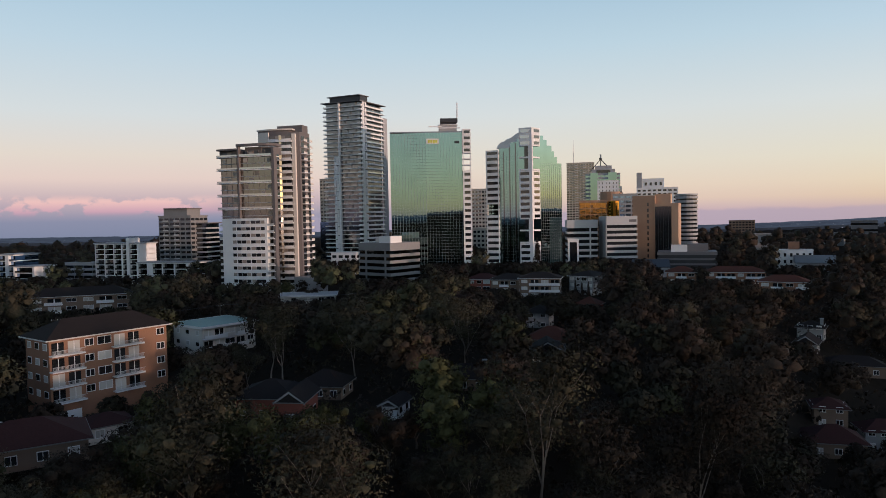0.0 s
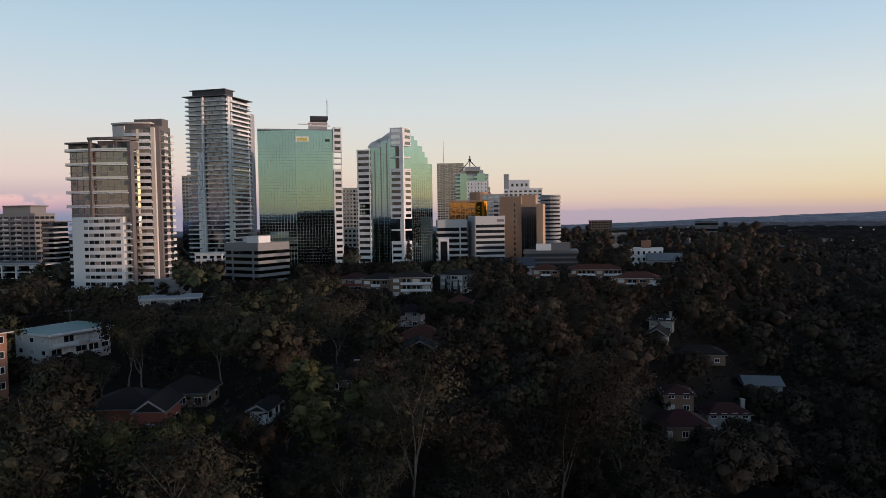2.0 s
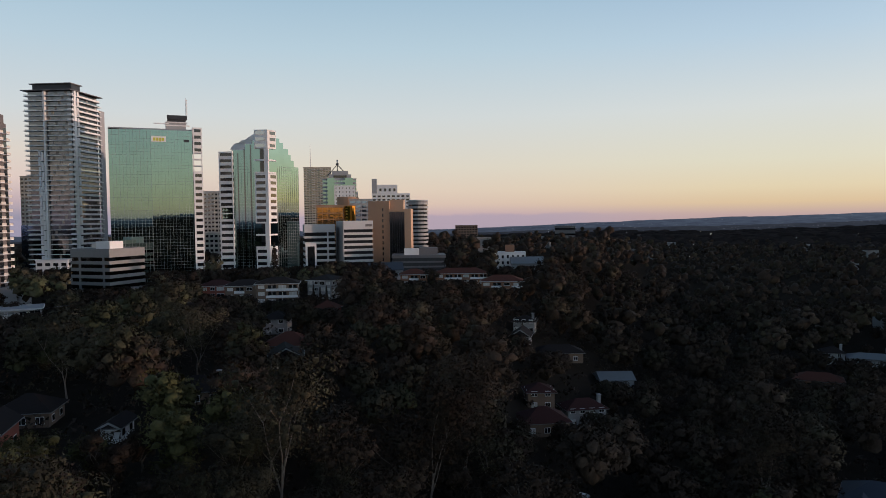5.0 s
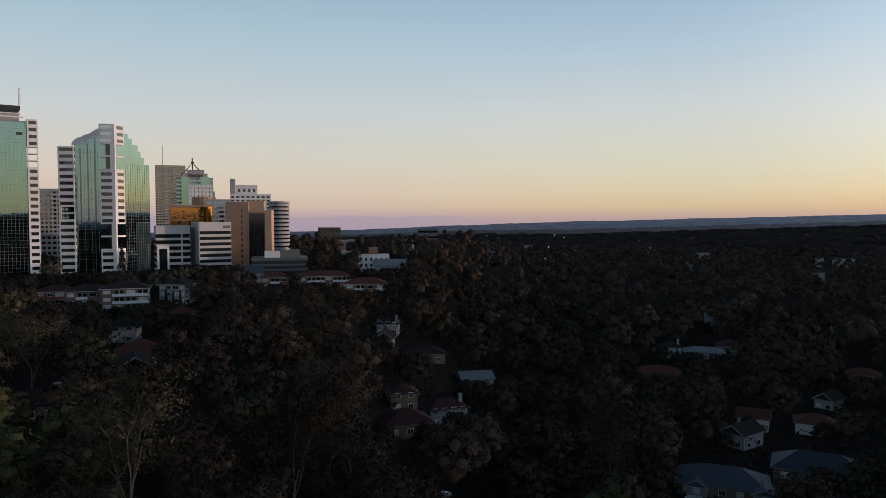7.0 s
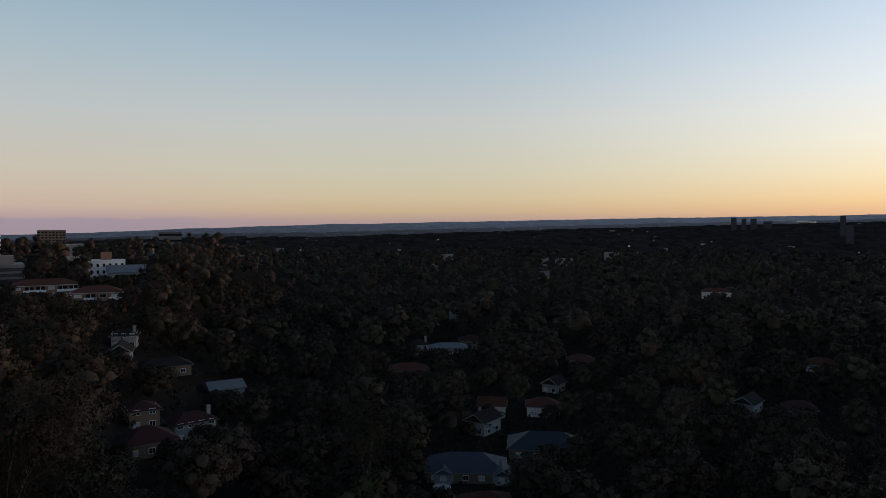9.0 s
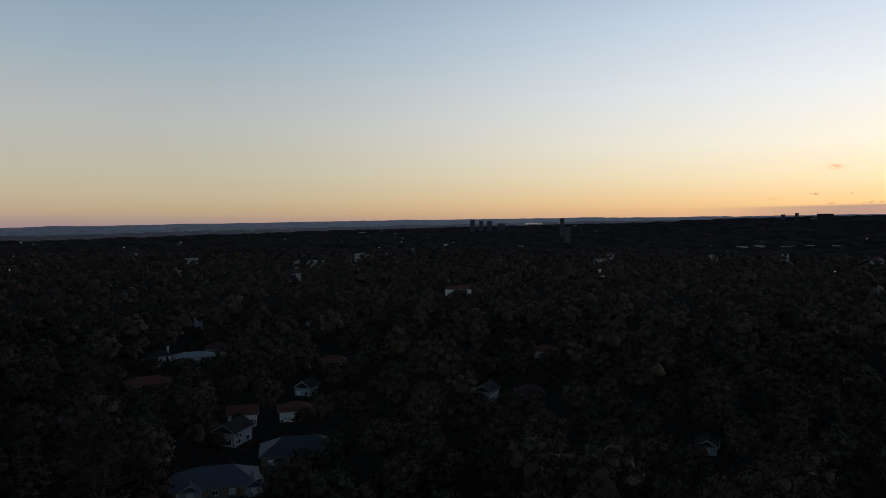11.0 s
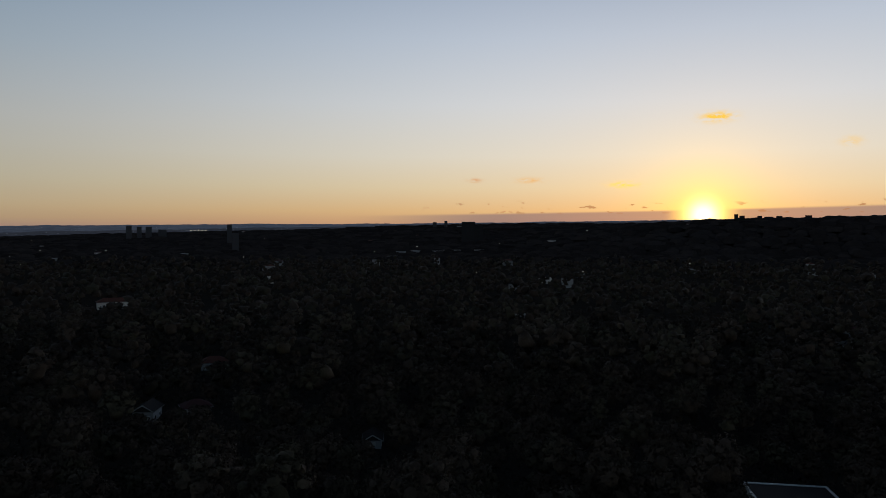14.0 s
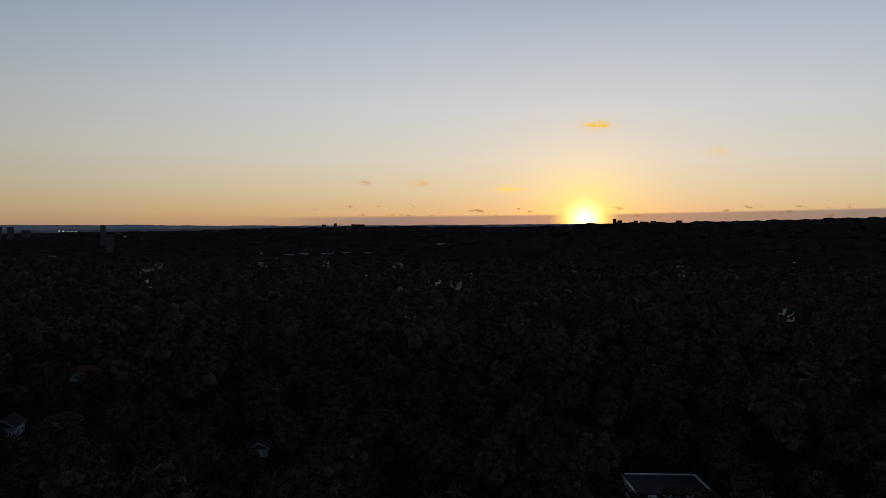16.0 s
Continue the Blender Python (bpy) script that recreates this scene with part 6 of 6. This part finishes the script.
def canopy():
    """Closed tree cover of the plain, as many low rounded crowns."""
    pts = []
    r = 1400.0
    while r < 4200:
        step = 26 + (r - 1400) * 0.018
        k = int(r * 3.4 / step)
        for i in range(k):
            a = radians(42) - i * step / r + rnd.uniform(-0.4, 0.4) * step / r
            q = r + rnd.uniform(-0.5, 0.5) * step
            x, y = -q * math.sin(a), q * math.cos(a)
            if rnd.random() < 0.9:
                pts.append((x, y, ground_z(x, y) + rnd.uniform(2, 7), step * rnd.uniform(0.5, 0.85), rnd.uniform(6, 13)))
        r += step * 0.95
    p_ = np.array(pts)
    ring = np.array([(math.cos(i * 1.0472), math.sin(i * 1.0472)) for i in range(6)])
    n = len(p_)
    v = np.zeros((n, 13, 3))
    jit = 0.75 + 0.5 * rng.random((n, 12))
    for i in range(6):
        v[:, i, :2] = p_[:, :2] + ring[i] * p_[:, 3:4] * jit[:, i:i + 1]
        v[:, i, 2] = p_[:, 2] - 4
        v[:, 6 + i, :2] = p_[:, :2] + ring[i] * p_[:, 3:4] * 0.62 * jit[:, 6 + i:7 + i]
        v[:, 6 + i, 2] = p_[:, 2] + p_[:, 4] * 0.7 * jit[:, 6 + i]
    v[:, 12, :2] = p_[:, :2]
    v[:, 12, 2] = p_[:, 2] + p_[:, 4]
    tri = []
    for i in range(6):
        j = (i + 1) % 6
        tri += [(i, j, 6 + j), (i, 6 + j, 6 + i), (6 + i, 6 + j, 12)]
    f = (np.arange(n)[:, None, None] * 13 + np.array(tri)[None]).reshape(-1, 3)
    tagged(new("plain_woods", mesh_np("plain_woods", v.reshape(-1, 3), f, CANOPY)), "dark closed tree cover of the plain", "woods", kind="stuff")


canopy()

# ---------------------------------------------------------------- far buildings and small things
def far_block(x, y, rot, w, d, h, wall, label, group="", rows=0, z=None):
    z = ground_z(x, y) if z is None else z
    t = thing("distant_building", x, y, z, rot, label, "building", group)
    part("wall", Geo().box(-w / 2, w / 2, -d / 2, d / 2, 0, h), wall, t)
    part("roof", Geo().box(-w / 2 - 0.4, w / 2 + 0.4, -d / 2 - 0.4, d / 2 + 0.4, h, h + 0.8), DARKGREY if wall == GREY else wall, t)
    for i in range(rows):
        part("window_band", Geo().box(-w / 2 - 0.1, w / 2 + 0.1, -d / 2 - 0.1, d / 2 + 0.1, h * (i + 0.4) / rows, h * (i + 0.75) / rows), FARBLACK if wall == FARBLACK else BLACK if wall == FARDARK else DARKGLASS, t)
    return t


def far_tower(az, dist, width, top, label, wall=None, rows=8):
    """A far block whose roof stands at the height top."""
    x, y = -dist * math.sin(radians(az)), dist * math.cos(radians(az))
    z = ground_z(x, y)
    return far_block(x, y, az, width, width * 0.8, top - z, wall or FARDARK, label, rows=rows)


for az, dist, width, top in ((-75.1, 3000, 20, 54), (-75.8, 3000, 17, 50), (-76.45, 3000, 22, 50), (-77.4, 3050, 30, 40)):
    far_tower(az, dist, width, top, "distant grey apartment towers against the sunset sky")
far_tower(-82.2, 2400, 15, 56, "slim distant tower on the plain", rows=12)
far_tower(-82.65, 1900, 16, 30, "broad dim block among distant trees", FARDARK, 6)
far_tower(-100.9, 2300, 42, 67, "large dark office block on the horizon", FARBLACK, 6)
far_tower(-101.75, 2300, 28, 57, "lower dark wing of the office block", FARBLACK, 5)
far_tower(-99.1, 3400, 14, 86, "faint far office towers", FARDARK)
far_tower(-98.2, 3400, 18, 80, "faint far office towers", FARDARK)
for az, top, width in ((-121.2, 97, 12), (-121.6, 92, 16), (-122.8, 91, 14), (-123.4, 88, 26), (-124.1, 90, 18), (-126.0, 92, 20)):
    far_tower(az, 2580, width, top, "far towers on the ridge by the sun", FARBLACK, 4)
far_tower(-32.0, 800, 22, 25, "distant brown brick block above the trees", DARKGREY, 4)
# low pale roofs of schools, shops and works on the plain
near_roofs = random.Random(11)
LOW = [(-61.1, 1050, 16, 2.0), (-62.3, 1040, 24, 3.0), (-63.0, 1050, 14, 2.0), (-70.5, 1500, 40, 9.5), (-73.0, 1450, 26, 9.0), (-95.5, 1750, 40, 10), (-96.9, 1800, 60, 11), (-98.4, 1780, 44, 11),
       (-99.6, 1830, 70, 11), (-101.8, 1850, 50, 11), (-94.8, 1500, 30, 10), (-93.5, 1300, 22, 9), (-112.0, 1500, 20, 9),
       (-37.0, 1300, 36, 10), (-40.0, 1400, 28, 9), (-30.5, 820, 16, 9), (-25.5, 640, 26, 8), (-79.0, 1700, 44, 10), (-86.0, 1600, 40, 10), (-66.0, 1250, 24, 9)]
for az, dist, width, h in LOW:
    x, y = -dist * math.sin(radians(az)), dist * math.cos(radians(az))
    t = far_block(x, y, az + near_roofs.uniform(-15, 15), width * 0.6, width * 0.4, 10.5 + h * 0.25, MIDGREY, "low pale building rising above the tree cover", "distant low buildings")
for k in range(90):
    az = near_roofs.uniform(-142, 38)
    dist = 420 + 3200 * near_roofs.random() ** 1.3
    x, y = -dist * math.sin(radians(az)), dist * math.cos(radians(az))
    if dist < 700 and -24 < az < 28:
        continue
    w = near_roofs.uniform(6, 13) * (1 + dist / 2600)
    t = thing("distant_house", x, y, ground_z(x, y), near_roofs.uniform(0, 180), "small pale distant house among dark trees", "house", "distant houses")
    hh = near_roofs.uniform(7, 11) if dist < 1300 else near_roofs.uniform(10, 15)
    part("wall", Geo().box(-w / 2, w / 2, -w * 0.3, w * 0.3, 0, hh), near_roofs.choice((HOUSEWHITE, MIDGREY, MIDGREY, CREAM)), t)
    part("roof", hip_roof(w, w * 0.6, hh, 2.4, 0.5), near_roofs.choice((TILE_DARK, TILE_RED, TILE_MAROON, TILE_DARK)), t).location = (-w / 2, -w * 0.3, 0)


def lamp(x, y, z, size, label, name="street_lamp"):
    t = thing(name, x, y, ground_z(x, y), 0, label, "lamp", "lamps of the plain")
    h = z - ground_z(x, y)
    part("pole", Geo().box(-0.1, 0.1, -0.1, 0.1, 0, h), BLACK, t)
    part("lamp_head", Geo().box(-size, size, -size, size, h, h + size), LAMP, t, "lit lamp head")


for k in range(5):
    az = -79.4 - k * 0.27
    lamp(-2950 * math.sin(radians(az)), 2950 * math.cos(radians(az)), 38, 1.5, "bright floodlight over a distant ground", "floodlight")
for k in range(26):
    az, dist = near_roofs.uniform(-135, -22), 700 + 2500 * near_roofs.random()
    x, y = -dist * math.sin(radians(az)), dist * math.cos(radians(az))
    lamp(x, y, ground_z(x, y) + 17 + 3 * near_roofs.random(), 0.08 + dist * 0.0003, "lit street lamp among the trees")


# ---- parked cars in the gaps between the trees
def car(x, y, rot, paint, label):
    z = ground_z(x, y)
    t = thing("car", x, y, z, rot, label, "car", "parked cars")
    side = [(-2.1, 0.35), (2.15, 0.35), (2.2, 0.75), (1.3, 0.9), (0.7, 1.42), (-1.2, 1.45), (-1.95, 0.95), (-2.15, 0.8)]
    n = len(side)
    g = Geo()
    g.faces([(a, -0.85 if b < 1 else -0.68, b) for a, b in side] + [(a, 0.85 if b < 1 else 0.68, b) for a, b in side],
            [tuple(range(n)), tuple(range(2 * n - 1, n - 1, -1))] + [(i, n + i, n + (i + 1) % n, (i + 1) % n) for i in range(n)])
    part("body", g, paint, t)
    part("window", Geo().box(-1.1, 0.7, -0.78, -0.70, 0.95, 1.35), DARKGLASS, t)
    part("window", Geo().box(-1.1, 0.7, 0.70, 0.78, 0.95, 1.35), DARKGLASS, t)
    for wx in (-1.35, 1.4):
        for wy in (-0.8, 0.8):
            w = part("wheel", Geo().tube((wx, wy - 0.1, 0.33), (wx, wy + 0.1, 0.33), 0.33, 0.33, 12), TYRE, t)
            part("rim", Geo().tube((wx, wy - 0.12, 0.33), (wx, wy + 0.12, 0.33), 0.19, 0.19, 8), STEEL, w)


for i, (x, y, rot) in enumerate(((80, 122, 30), (83, 115, 28), (92, 120, 40), (-70, 118, 60), (-76, 126, 60), (120, 128, -20))):
    car(x, y, rot, WHITECAR if i % 2 == 0 else DARKCAR, "white parked car on a street under trees" if i % 2 == 0 else "dark parked car on a street under trees")


# ---- wooden power poles with wires by the flats
def power_line(points):
    tops = []
    for x, y in points:
        z = ground_z(x, y)
        t = thing("power_pole", x, y, z, 30, "wooden power pole with a crossarm", "power pole", "power poles along the street")
        part("pole", Geo().tube((0, 0, 0), (0, 0, 11.5), 0.17, 0.11), BARK_DARK, t)
        part("crossarm", Geo().box(-1.2, 1.2, -0.08, 0.08, 10.6, 10.8), BARK_DARK, t)
        for k in (-1.0, -0.4, 0.4, 1.0):
            part("insulator", Geo().tube((k, 0, 10.8), (k, 0, 11.0), 0.05, 0.04), WHITE, t)
        tops.append(Vector((x, y, z + 11.0)))
    for k in (-1.0, 0.4, 1.0):
        g, ring, pts = Geo(), 3, []
        off_ = Vector((k * 0.87, k * 0.5, 0))
        for a, b in zip(tops, tops[1:]):
            pts += [a.lerp(b, i / 8) + off_ - Vector((0, 0, 4 * i / 8 * (1 - i / 8) * 0.8)) for i in range(8)]
        pts.append(tops[-1] + off_)
        vs = [q + Vector((0.012 * math.cos(2.094 * m), -0.022 * math.cos(2.094 * m), 0.025 * math.sin(2.094 * m))) for q in pts for m in range(ring)]
        g.faces(vs, [(i * ring + m, i * ring + (m + 1) % ring, (i + 1) * ring + (m + 1) % ring, (i + 1) * ring + m) for i in range(len(pts) - 1) for m in range(ring)])
        w = new("power_wire", g.mesh("power_wire", BLACK))
        tagged(w, "thin black power wire strung between poles", "wire", "power wires")


power_line([(-98, 190), (-62, 215), (-26, 240), (6, 262)])
